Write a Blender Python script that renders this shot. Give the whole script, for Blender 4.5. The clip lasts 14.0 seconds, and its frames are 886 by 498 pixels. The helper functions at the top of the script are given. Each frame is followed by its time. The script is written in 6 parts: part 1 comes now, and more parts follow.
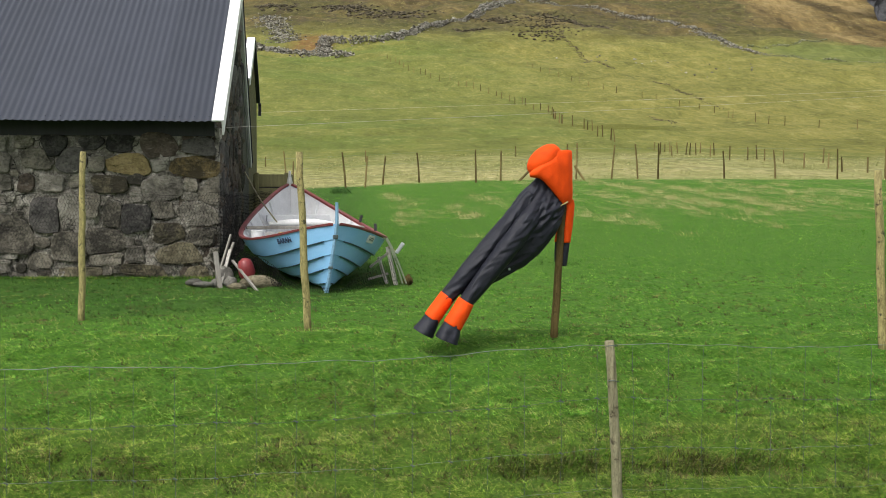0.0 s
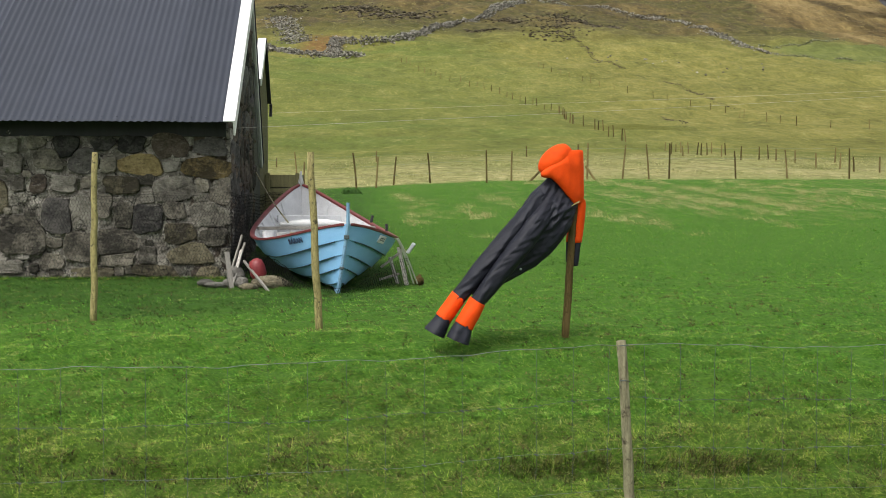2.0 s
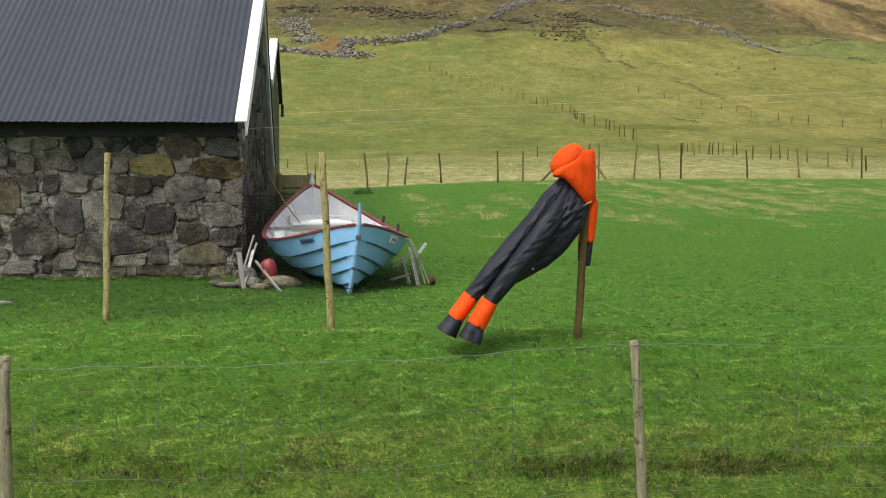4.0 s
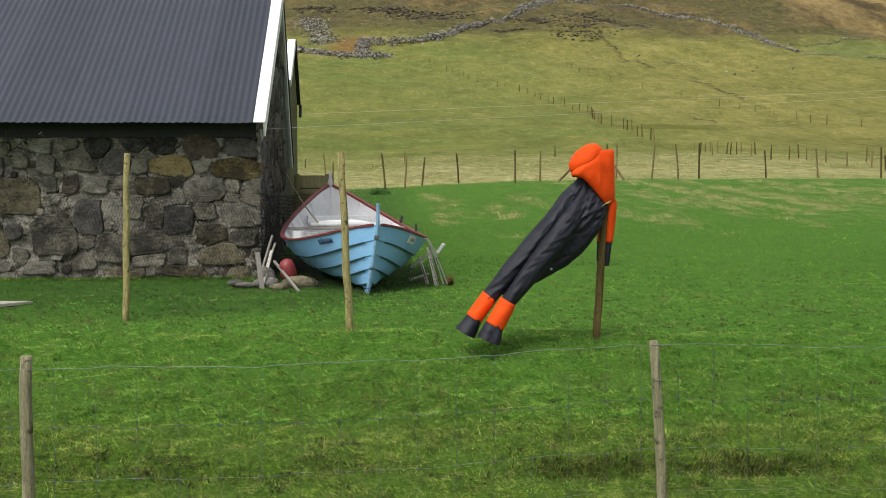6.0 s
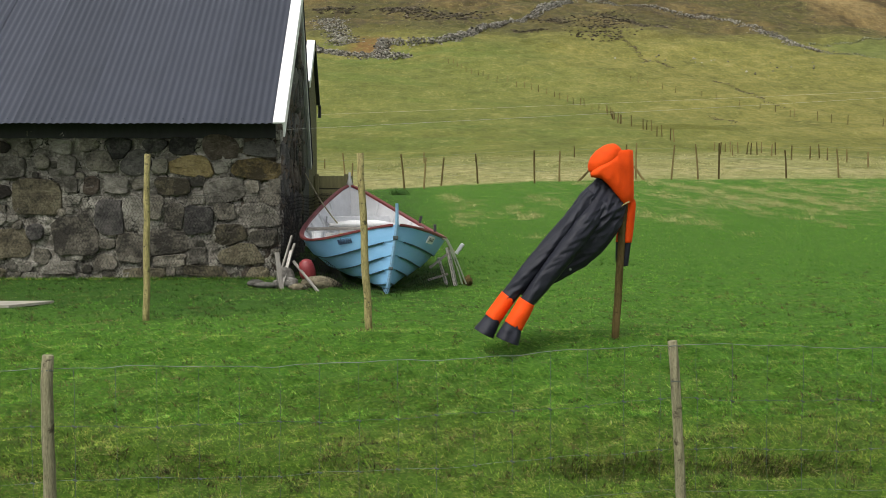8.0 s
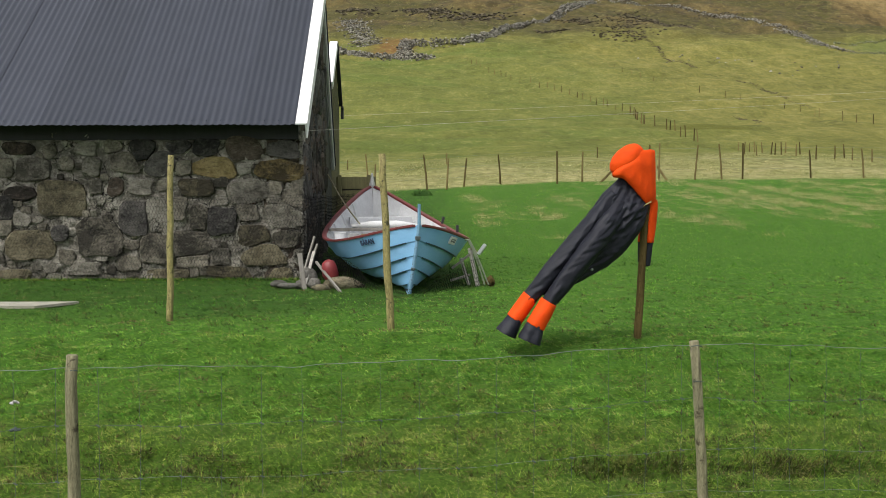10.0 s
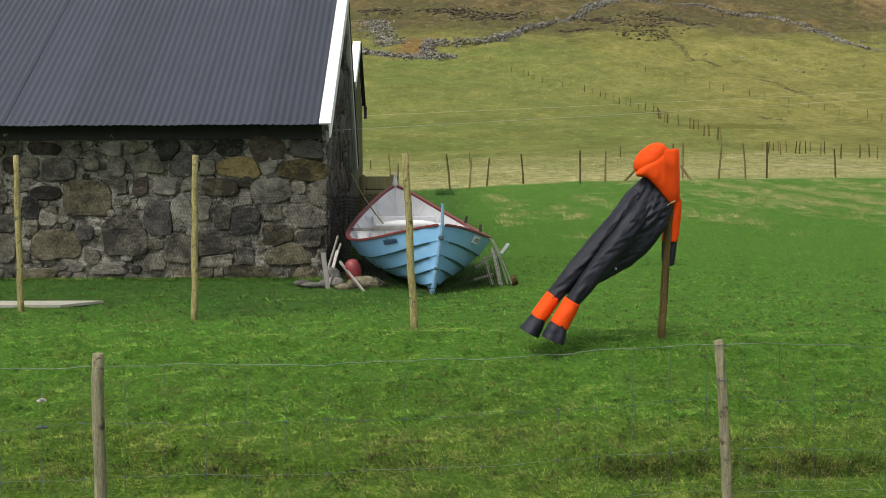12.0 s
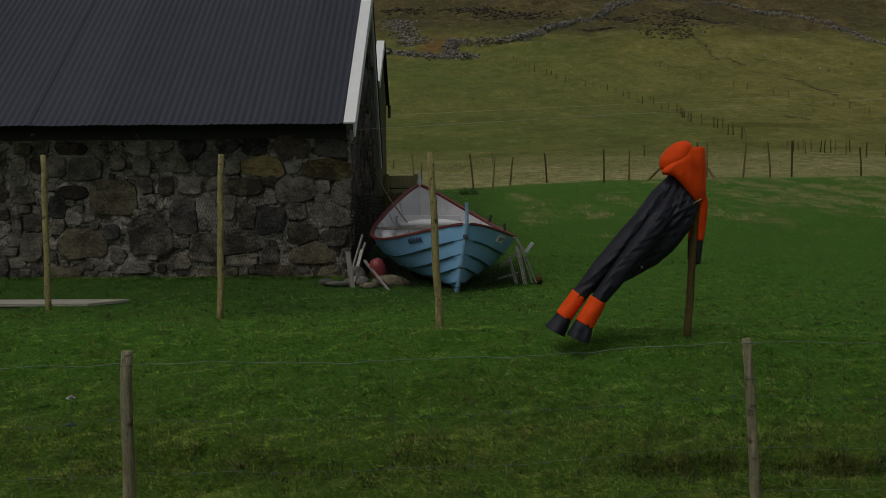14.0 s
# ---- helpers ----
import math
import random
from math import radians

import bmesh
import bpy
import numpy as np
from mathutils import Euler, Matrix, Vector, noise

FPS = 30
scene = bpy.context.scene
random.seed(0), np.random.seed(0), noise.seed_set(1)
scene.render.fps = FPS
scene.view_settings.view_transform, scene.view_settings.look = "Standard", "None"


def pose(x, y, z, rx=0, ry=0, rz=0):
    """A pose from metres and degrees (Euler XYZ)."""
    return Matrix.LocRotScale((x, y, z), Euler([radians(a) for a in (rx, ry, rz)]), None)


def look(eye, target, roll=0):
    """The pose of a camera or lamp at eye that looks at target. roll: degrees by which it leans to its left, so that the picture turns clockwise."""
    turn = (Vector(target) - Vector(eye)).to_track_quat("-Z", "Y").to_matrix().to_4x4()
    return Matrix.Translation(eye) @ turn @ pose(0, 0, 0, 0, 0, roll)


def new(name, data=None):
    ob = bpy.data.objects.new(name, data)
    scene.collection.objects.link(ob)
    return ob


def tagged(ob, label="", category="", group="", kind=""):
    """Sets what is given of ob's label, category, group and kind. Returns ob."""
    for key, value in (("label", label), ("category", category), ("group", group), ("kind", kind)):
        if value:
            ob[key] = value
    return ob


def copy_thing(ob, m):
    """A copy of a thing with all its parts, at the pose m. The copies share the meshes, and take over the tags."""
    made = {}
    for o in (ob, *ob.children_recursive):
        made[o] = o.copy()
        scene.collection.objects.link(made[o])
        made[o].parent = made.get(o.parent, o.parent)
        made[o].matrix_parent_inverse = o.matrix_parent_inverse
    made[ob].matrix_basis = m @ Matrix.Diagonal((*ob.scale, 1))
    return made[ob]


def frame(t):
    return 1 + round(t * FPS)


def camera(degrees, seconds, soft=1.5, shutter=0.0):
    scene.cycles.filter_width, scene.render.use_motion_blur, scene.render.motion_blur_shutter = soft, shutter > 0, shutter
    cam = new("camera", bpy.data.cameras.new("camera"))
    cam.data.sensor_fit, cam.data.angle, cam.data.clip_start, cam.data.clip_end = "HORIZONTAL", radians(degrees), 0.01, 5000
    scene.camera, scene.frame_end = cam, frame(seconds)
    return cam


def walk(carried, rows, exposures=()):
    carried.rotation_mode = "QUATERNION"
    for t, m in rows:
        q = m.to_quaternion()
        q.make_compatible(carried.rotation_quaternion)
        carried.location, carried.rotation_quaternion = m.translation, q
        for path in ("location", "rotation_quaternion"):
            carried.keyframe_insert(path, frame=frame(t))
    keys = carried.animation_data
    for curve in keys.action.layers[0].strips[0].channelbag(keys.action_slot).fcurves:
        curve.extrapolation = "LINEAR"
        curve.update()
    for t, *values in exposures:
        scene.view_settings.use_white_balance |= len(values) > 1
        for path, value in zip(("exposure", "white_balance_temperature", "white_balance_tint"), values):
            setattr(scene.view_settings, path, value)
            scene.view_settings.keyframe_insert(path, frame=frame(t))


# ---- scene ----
cam = camera(39.0, 14.0, soft=0.8)
PATH = [
    (0, pose(-0.0014, 0.0007, 1.4077, 86.763, -0.198, -3.984)),
    (0.5, pose(-0.0043, 0.0002, 1.4048, 86.770, -0.181, -3.860)),
    (1, pose(-0.0064, 0.0000, 1.4039, 86.777, -0.168, -3.740)),
    (1.5, pose(-0.0062, -0.0004, 1.4044, 86.781, -0.147, -3.608)),
    (2, pose(-0.0058, 0.0005, 1.4044, 86.782, -0.127, -3.496)),
    (2.5, pose(-0.0060, 0.0025, 1.4039, 86.785, -0.123, -3.390)),
    (3, pose(-0.0077, 0.0021, 1.4033, 86.786, -0.116, -3.274)),
    (5.5, pose(-0.0266, 0.0038, 1.4011, 86.799, 0.032, -2.447)),
    (6, pose(-0.0279, 0.0016, 1.4011, 86.800, 0.023, -2.218)),
    (6.5, pose(-0.0285, -0.0011, 1.4014, 86.802, 0.010, -1.989)),
    (7, pose(-0.0278, -0.0042, 1.4011, 86.807, 0.015, -1.781)),
    (7.5, pose(-0.0263, -0.0078, 1.4008, 86.811, 0.026, -1.557)),
    (8, pose(-0.0252, -0.0116, 1.4004, 86.818, 0.049, -1.340)),
    (10.5, pose(-0.0126, -0.0312, 1.3956, 86.865, 0.220, -0.026)),
    (11, pose(-0.0143, -0.0341, 1.3944, 86.864, 0.241, 0.223)),
    (11.5, pose(-0.0168, -0.0366, 1.3937, 86.857, 0.252, 0.496)),
    (12, pose(-0.0211, -0.0391, 1.3934, 86.852, 0.253, 0.748)),
    (12.5, pose(-0.0261, -0.0409, 1.3927, 86.842, 0.253, 1.029)),
    (13, pose(-0.0315, -0.0402, 1.3892, 86.839, 0.275, 1.292)),
    (13.5, pose(-0.0380, -0.0403, 1.3859, 86.843, 0.310, 1.552)),
    (14, pose(-0.0439, -0.0427, 1.3846, 86.839, 0.347, 1.785)),
]
walk(cam, PATH, exposures=[(0.0, 0.62), (0.8, 0.62), (1.4, 0.54), (2.0, 0.54), (2.5, 0.61), (3.2, 0.61), (5.5, 0.46), (10.5, 0.40), (13.0, 0.39), (13.25, 0.2), (13.5, -0.4), (13.75, -0.93), (14.0, -1.47)])

# ---- daylight: bright overcast ----
world = bpy.data.worlds.new("world")
scene.world = world
world.use_nodes = True
wn, wl = world.node_tree.nodes, world.node_tree.links
sky = wn.new("ShaderNodeTexSky")
sky.sky_type = 'NISHITA'
sky.sun_disc = False
sky.sun_elevation = radians(58)
sky.sun_rotation = radians(216)
sky.air_density, sky.dust_density, sky.ozone_density = 1.0, 4.0, 1.0
grey = wn.new("ShaderNodeHueSaturation")
grey.inputs["Saturation"].default_value = 0.25
wl.new(sky.outputs[0], grey.inputs["Color"])
wl.new(grey.outputs[0], wn["Background"].inputs["Color"])
wn["Background"].inputs["Strength"].default_value = 0.15

sun_data = bpy.data.lights.new("sun", 'SUN')
sun_data.energy = 1.5
sun_data.angle = radians(30)
sun_data.color = (1.0, 0.96, 0.9)
sun = new("sun", sun_data)
sun.matrix_world = look((-8, -11, 22), (0, 0, 0))


# ---- helpers ----
def part(name, bm, material, parent=None, label="", smooth=False):
    """One bmesh as one mesh object, under parent if given."""
    me = bpy.data.meshes.new(name)
    bm.normal_update()
    bm.to_mesh(me)
    bm.free()
    return fit_mesh(name, me, material, parent, label, smooth)


def fit_mesh(name, me, material, parent=None, label="", smooth=False):
    if material is not None:
        me.materials.append(material)
    if smooth:
        me.polygons.foreach_set("use_smooth", [True] * len(me.polygons))
    ob = new(name, me)
    if parent is not None:
        ob.parent = parent
    if label:
        ob["label"] = label
    return ob


def thing(name, label, category, at=(0, 0, 0), group="", kind=""):
    ob = new(name)
    ob.location = at
    ob.empty_display_size = 0.1
    return tagged(ob, label, category, group, kind)


def raw_mesh(name, verts, faces):
    me = bpy.data.meshes.new(name)
    me.from_pydata([tuple(v) for v in verts], [], faces)
    me.update()
    return me


def box(bm, lo, hi, bevel=0.0, m=None):
    """A box from corner to corner, with bevelled edges."""
    c = [(a + b) / 2 for a, b in zip(lo, hi)]
    d = [abs(b - a) for a, b in zip(lo, hi)]
    mm = Matrix.Translation(c) @ Matrix.Diagonal((*d, 1))
    if m is not None:
        mm = m @ mm
    made = bmesh.ops.create_cube(bm, size=1.0, matrix=mm)
    if bevel > 0:
        edges = list({e for v in made["verts"] for e in v.link_edges})
        bmesh.ops.bevel(bm, geom=edges, offset=bevel, segments=2, affect='EDGES', profile=0.5)
    return bm


def tube(bm, pts, radii, sides=8, caps=True, wob=0.0, seed=0):
    """A round tube through pts."""
    rnd = random.Random(seed)
    pts = [Vector(p) for p in pts]
    if not isinstance(radii, (list, tuple)):
        radii = [radii] * len(pts)
    rings = []
    up = None
    for i, p in enumerate(pts):
        d = (pts[min(i + 1, len(pts) - 1)] - pts[max(i - 1, 0)]).normalized()
        if up is None:
            up = d.orthogonal().normalized()
        up = (up - d * up.dot(d)).normalized()
        side = d.cross(up)
        ring = []
        for k in range(sides):
            a = 2 * math.pi * k / sides
            r = radii[i] * (1 + wob * rnd.uniform(-1, 1))
            ring.append(bm.verts.new(p + (up * math.cos(a) + side * math.sin(a)) * r))
        rings.append(ring)
    for a, b in zip(rings, rings[1:]):
        for k in range(sides):
            bm.faces.new((a[k], a[(k + 1) % sides], b[(k + 1) % sides], b[k]))
    if caps:
        bm.faces.new(list(reversed(rings[0])))
        bm.faces.new(rings[-1])
    return bm


def boulder(bm, at, size, seed, sub=2, rough=0.18):
    """A weathered stone of that size (x, y, z)."""
    made = bmesh.ops.create_icosphere(bm, subdivisions=sub, radius=1.0)
    for v in made["verts"]:
        p = v.co.copy()
        n = noise.noise(p * 1.3 + Vector((seed * 3.1, seed * 1.7, 0))) + 0.4 * noise.noise(p * 3.1 + Vector((seed, 0, 0)))
        p *= 1 + rough * n * 1.6
        v.co = Vector((p.x * size[0], p.y * size[1], p.z * size[2])) + Vector(at)
    return bm


# ---- the lie of the land ----
GY = (-80, 0, 5, 7.0, 7.6, 8.05, 8.4, 9.6, 11, 12.2, 14, 17.5, 25, 42, 60, 90, 150, 260, 330, 400, 600, 1000, 1800)
GZ = (-0.9, -0.85, -0.8, -0.72, -0.62, -0.53, -0.43, -0.25, 0.0, -0.02, 0.0, 0.02, 0.44, 1.12, 2.0, 3.4, 9.5, 27.5, 43, 60, 112, 225, 480)


def ease(a, b, y):
    s = np.clip((y - a) / (b - a), 0, 1)
    return s * s * (3 - 2 * s)


def ground_z(x, y):
    x, y = np.asarray(x, float), np.asarray(y, float)
    z = np.interp(y, GY, GZ)
    z = z + 0.28 * np.tanh(x / 5) * ease(22, 42, y) * (1 - ease(60, 110, y))
    z = z + 0.02 * np.sin(x * 0.9 + 1.3) * np.sin(y * 0.7) * ease(8, 11, y) * (1 - ease(14, 16, y))
    z = z + ease(70, 160, y) * 0.012 * y * 0.35 * (np.sin(x * 0.035 + 0.5) * np.sin(y * 0.021 + 1.0) + 0.4 * np.sin(x * 0.11 + y * 0.05))
    return z


def lattice(x, y, seed):
    """Smooth noise between -1 and 1 over the plan, about one lump a metre."""
    a = 0.7 + 1.3 * seed
    x, y = x * math.cos(a) - y * math.sin(a) + 31.7 * seed, x * math.sin(a) + y * math.cos(a) - 17.3 * seed
    xi, yi = np.floor(x).astype(np.int64), np.floor(y).astype(np.int64)
    fx, fy = x - xi, y - yi
    fx, fy = fx * fx * (3 - 2 * fx), fy * fy * (3 - 2 * fy)

    def corner(i, j):
        h = (i * 374761393 + j * 668265263 + seed * 974126177) & 0xffffffff
        h = ((h ^ (h >> 13)) * 1274126177) & 0xffffffff
        return ((h ^ (h >> 16)) & 0xffffff) / 0x7fffff - 1.0

    low = corner(xi, yi) * (1 - fx) + corner(xi + 1, yi) * fx
    high = corner(xi, yi + 1) * (1 - fx) + corner(xi + 1, yi + 1) * fx
    return low * (1 - fy) + high * fy


# hollows under the bank's edge: x, half width, depth
HOLLOWS = ((1.27, 0.34, 0.075), (0.42, 0.22, 0.05), (2.38, 0.34, 0.075), (-0.75, 0.3, 0.06), (-1.35, 0.25, 0.05), (3.6, 0.4, 0.08))


def bumps(x, y):
    """Hummocks and clods of the grazed pasture, and hollows in the bank."""
    x, y = np.asarray(x, float), np.asarray(y, float)
    z = np.zeros_like(x + y)
    for i, (wide, high) in enumerate(((0.9, 0.018), (0.42, 0.018), (0.21, 0.022), (0.11, 0.018))):
        z = z + high * lattice(x / wide, y / wide, i + 1)
    z = z + 0.03 * np.clip(lattice(x / 0.5, y / 0.3, 7), 0.2, 1) * np.exp(-((y - 8.45) / 0.4) ** 2)
    z = z * ease(5, 7, y) * (1 - 0.45 * ease(10.5, 14, y)) * (1 - ease(16.0, 17.2, y) * (1 - ease(20, 24, y))) * (1 - ease(38, 46, y))
    ragged = y + 0.05 * lattice(x / 0.13, y / 0.2, 9)
    for hx, hw, deep in HOLLOWS:
        z = z - deep * (0.75 + 0.45 * lattice(x / 0.14, y / 0.3, 12)) * np.exp(-(np.abs(x - hx) / hw) ** 2.5) * ease(7.95, 8.12, ragged) * (1 - ease(8.16, 8.24, ragged))
    return z


def hill_lumps(x, y):
    """Uneven swells of the hillside."""
    p = Vector((x, y, 0))
    z = min(y, 400) * 0.0028 * noise.noise(p * 0.22) if y > 46 else 0.0
    return z + ((y - 90) * 0.006 * noise.noise(p * 0.05) if y > 90 else 0.0)


def gz(x, y):
    return float(ground_z(x, y) + bumps(x, y)) + hill_lumps(x, y)


# ---- materials ----
class Nodes:
    """A short way to wire a material."""

    def __init__(self, name):
        self.m = bpy.data.materials.new(name)
        self.m.use_nodes = True
        self.n, self.l = self.m.node_tree.nodes, self.m.node_tree.links
        self.b = self.n["Principled BSDF"]
        self.geo = self.n.new("ShaderNodeNewGeometry")
        self.tex = self.n.new("ShaderNodeTexCoord")
        self.info = self.n.new("ShaderNodeObjectInfo")

    def put(self, socket, value):
        if hasattr(value, "node"):
            self.l.new(value, socket)
        else:
            socket.default_value = value

    def noise(self, scale, detail=4.0, rough=0.55, coord=None, stretch=None, distort=0.0):
        t = self.n.new("ShaderNodeTexNoise")
        t.inputs["Scale"].default_value, t.inputs["Detail"].default_value = scale, detail
        t.inputs["Roughness"].default_value, t.inputs["Distortion"].default_value = rough, distort
        c = coord if coord is not None else self.geo.outputs["Position"]
        if stretch:
            mp = self.n.new("ShaderNodeMapping")
            mp.inputs["Scale"].default_value = stretch
            self.l.new(c, mp.inputs["Vector"])
            c = mp.outputs[0]
        self.l.new(c, t.inputs["Vector"])
        return t.outputs["Fac"]

    def math(self, op, a, b=0.0, c=0.0):
        t = self.n.new("ShaderNodeMath")
        t.operation = op
        for s, v in zip(t.inputs, (a, b, c)):
            self.put(s, v)
        return t.outputs[0]

    def step(self, v, lo, hi, a=0.0, b=1.0):
        t = self.n.new("ShaderNodeMapRange")
        t.interpolation_type = 'SMOOTHSTEP'
        for s, x in zip(t.inputs, (v, lo, hi, a, b)):
            self.put(s, x)
        return t.outputs[0]

    def ramp(self, fac, stops):
        t = self.n.new("ShaderNodeValToRGB")
        el = t.color_ramp.elements
        while len(el) < len(stops):
            el.new(0.5)
        for e, (p, c) in zip(el, stops):
            e.position, e.color = p, (*c, 1)
        self.l.new(fac, t.inputs[0])
        return t.outputs[0]

    def mix(self, fac, a, b, kind='MIX'):
        t = self.n.new("ShaderNodeMix")
        t.data_type, t.blend_type = 'RGBA', kind
        self.put(t.inputs[0], fac)
        for s, v in ((t.inputs[6], a), (t.inputs[7], b)):
            self.put(s, v if hasattr(v, "node") else (*v, 1))
        return t.outputs[2]

    def xyz(self, coord=None):
        t = self.n.new("ShaderNodeSeparateXYZ")
        self.l.new(coord if coord is not None else self.geo.outputs["Position"], t.inputs[0])
        return t.outputs

    def bump(self, height, strength=0.5, distance=0.01):
        t = self.n.new("ShaderNodeBump")
        t.inputs["Strength"].default_value, t.inputs["Distance"].default_value = strength, distance
        self.l.new(height, t.inputs["Height"])
        self.l.new(t.outputs[0], self.b.inputs["Normal"])

    def done(self, colour, rough=0.7, metal=0.0, spec=None):
        self.put(self.b.inputs["Base Color"], colour if hasattr(colour, "node") else (*colour, 1))
        self.put(self.b.inputs["Roughness"], rough)
        self.put(self.b.inputs["Metallic"], metal)
        if spec is not None:
            self.b.inputs["Specular IOR Level"].default_value = spec
        return self.m


def worn(name, dark, light, scale=6.0, rough=0.7, metal=0.0, bump=0.3, fine=60.0, stretch=None, stain=None, spec=None, vary=0.0):
    """A surface with grain and blotches between two colours."""
    k = Nodes(name)
    o = k.tex.outputs["Object"]
    big = k.noise(scale, 5.0, 0.6, o, stretch)
    small = k.noise(fine, 3.0, 0.6, o, stretch)
    v = k.math('ADD', k.math('MULTIPLY', big, 0.6), k.math('MULTIPLY', small, 0.4))
    if vary:
        v = k.math('ADD', v, k.math('MULTIPLY', k.math('SUBTRACT', k.info.outputs["Random"], 0.5), vary))
    c = k.ramp(v, ((0.32, dark), (0.68, light)))
    if stain:
        c = k.mix(k.step(k.noise(scale * 1.4, 6.0, 0.7, o), 0.55, 0.66), c, stain)
    k.bump(v, bump, 0.01)
    return k.done(c, rough, metal, spec)


def ground_material():
    k = Nodes("pasture")
    x, y, z = k.xyz()
    n1 = k.noise(0.05, 6.0, 0.6)
    n2 = k.noise(0.6, 6.0, 0.65)
    n3 = k.noise(34.0, 6.0, 0.7)
    n4 = k.noise(60.0, 3.0, 0.6)
    far = k.noise(0.16, 8.0, 0.72, None, (1.0, 0.35, 1.0))
    turf = k.ramp(n3, ((0.3, (0.022, 0.06, 0.006)), (0.5, (0.052, 0.135, 0.011)), (0.7, (0.12, 0.21, 0.028))))
    mossy = k.ramp(n3, ((0.25, (0.016, 0.034, 0.005)), (0.5, (0.055, 0.115, 0.010)), (0.8, (0.15, 0.19, 0.03))))
    # Turf near the wall is mixed darker: wet growth plus the wall's shade.
    dark_patch = k.math('MULTIPLY', k.step(k.math('ADD', y, k.math('MULTIPLY', k.math('SUBTRACT', n2, 0.5), 3.0)), 12.6, 14.2), k.step(x, 1.0, -0.5))
    turf = k.mix(k.math('MULTIPLY', dark_patch, 0.6), turf, (0.018, 0.055, 0.006))
    near = k.mix(k.step(k.math('ADD', y, k.math('MULTIPLY', k.math('SUBTRACT', n2, 0.5), 3.0)), 10.5, 8.6), turf, mossy)
    straw = k.ramp(k.noise(2.2, 6.0, 0.75, None, (1.0, 0.4, 1.0)), ((0.3, (0.10, 0.115, 0.032)), (0.5, (0.265, 0.245, 0.10)), (0.72, (0.47, 0.43, 0.215))))
    far = k.math('ADD', k.math('MULTIPLY', far, 0.5), k.math('MULTIPLY', k.noise(0.7, 6.0, 0.75, None, (1.0, 0.3, 1.0)), 0.3))
    far = k.math('ADD', far, k.math('MULTIPLY', k.noise(3.0, 4.0, 0.75, None, (1.0, 0.2, 0.5)), 0.2))
    hill = k.ramp(far, ((0.34, (0.05, 0.056, 0.012)), (0.45, (0.12, 0.12, 0.025)), (0.55, (0.18, 0.168, 0.042)), (0.67, (0.29, 0.245, 0.09))))
    lush = k.mix(k.math('MULTIPLY', k.math('MAXIMUM', k.step(n1, 0.42, 0.6), k.math('MULTIPLY', k.step(y, 255.0, 235.0), 0.6)), k.step(x, 45.0, 8.0)), hill, k.ramp(far, ((0.35, (0.065, 0.095, 0.014)), (0.65, (0.145, 0.168, 0.034)))))
    tuft = k.math('MULTIPLY', k.step(k.noise(0.8, 6.0, 0.7), 0.53, 0.64), k.math('MULTIPLY', k.step(y, 22.0, 32.0), k.step(k.math('ADD', x, k.math('MULTIPLY', y, 0.05)), 0.0, 6.0)))
    lay = k.n.new("ShaderNodeCombineXYZ")
    k.put(lay.inputs[0], k.math('ADD', x, k.math('DIVIDE', y, 7.0)))
    k.put(lay.inputs[1], k.math('MULTIPLY', y, 0.14))
    drift = k.math('MULTIPLY', k.step(k.noise(1.7, 6.0, 0.75, lay.outputs[0]), 0.5, 0.66), k.math('MULTIPLY', k.step(y, 25.0, 31.0), k.step(k.math('ADD', x, k.math('MULTIPLY', y, 0.05)), 4.0, 8.5)))
    c = k.mix(k.math('MAXIMUM', k.math('MULTIPLY', tuft, 0.3), k.math('MULTIPLY', drift, 0.75)), near, straw)
    edge = k.math('ADD', y, k.math('MULTIPLY', k.math('SUBTRACT', n2, 0.5), 3.0))
    c = k.mix(k.step(edge, 41.5, 43.0), c, straw)
    patch = k.step(k.noise(0.35, 6.0, 0.7, None, (1.0, 0.5, 1.0)), 0.42, 0.6)
    c = k.mix(k.math('MULTIPLY', patch, k.math('MULTIPLY', k.step(edge, 41.5, 43.0), 0.4)), c, (0.15, 0.18, 0.045))
    edge2 = k.math('ADD', y, k.math('MULTIPLY', k.math('SUBTRACT', k.noise(0.1, 4.0), 0.5), 60.0))
    c = k.mix(k.step(edge2, 42.0, 84.0), c, lush)
    gul = k.n.new("ShaderNodeMapping")
    gul.inputs["Rotation"].default_value = (0, 0, radians(4))
    gul.inputs["Scale"].default_value = (1.0, 0.14, 0.3)
    k.l.new(k.geo.outputs["Position"], gul.inputs["Vector"])
    brown = k.ramp(k.noise(0.1, 7.0, 0.68, gul.outputs[0]), ((0.38, (0.055, 0.037, 0.014)), (0.5, (0.135, 0.096, 0.036)), (0.62, (0.225, 0.162, 0.068))))
    side = k.math('ADD', x, k.math('MULTIPLY', k.math('SUBTRACT', k.noise(0.06, 5.0, 0.65), 0.5), 14.0))
    c = k.mix(k.math('MULTIPLY', k.step(k.math('ADD', y, k.math('MULTIPLY', k.math('SUBTRACT', n1, 0.5), 120.0)), 262.0, 315.0), 0.88), c, k.ramp(k.noise(0.5, 6.0, 0.75, None, (1.0, 0.3, 1.0)), ((0.35, (0.024, 0.021, 0.008)), (0.65, (0.09, 0.078, 0.025)))))
    high = k.math('MULTIPLY', k.step(k.noise(0.035, 6.0, 0.65), 0.45, 0.6), k.step(y, 285.0, 330.0))
    c = k.mix(k.math('MULTIPLY', high, 0.75), c, brown)
    rust = k.math('MULTIPLY', k.math('MULTIPLY', k.step(x, -16.0, -11.0), k.step(x, -3.0, -7.0)), k.math('MULTIPLY', k.step(y, 256.0, 264.0), k.step(y, 300.0, 275.0)))
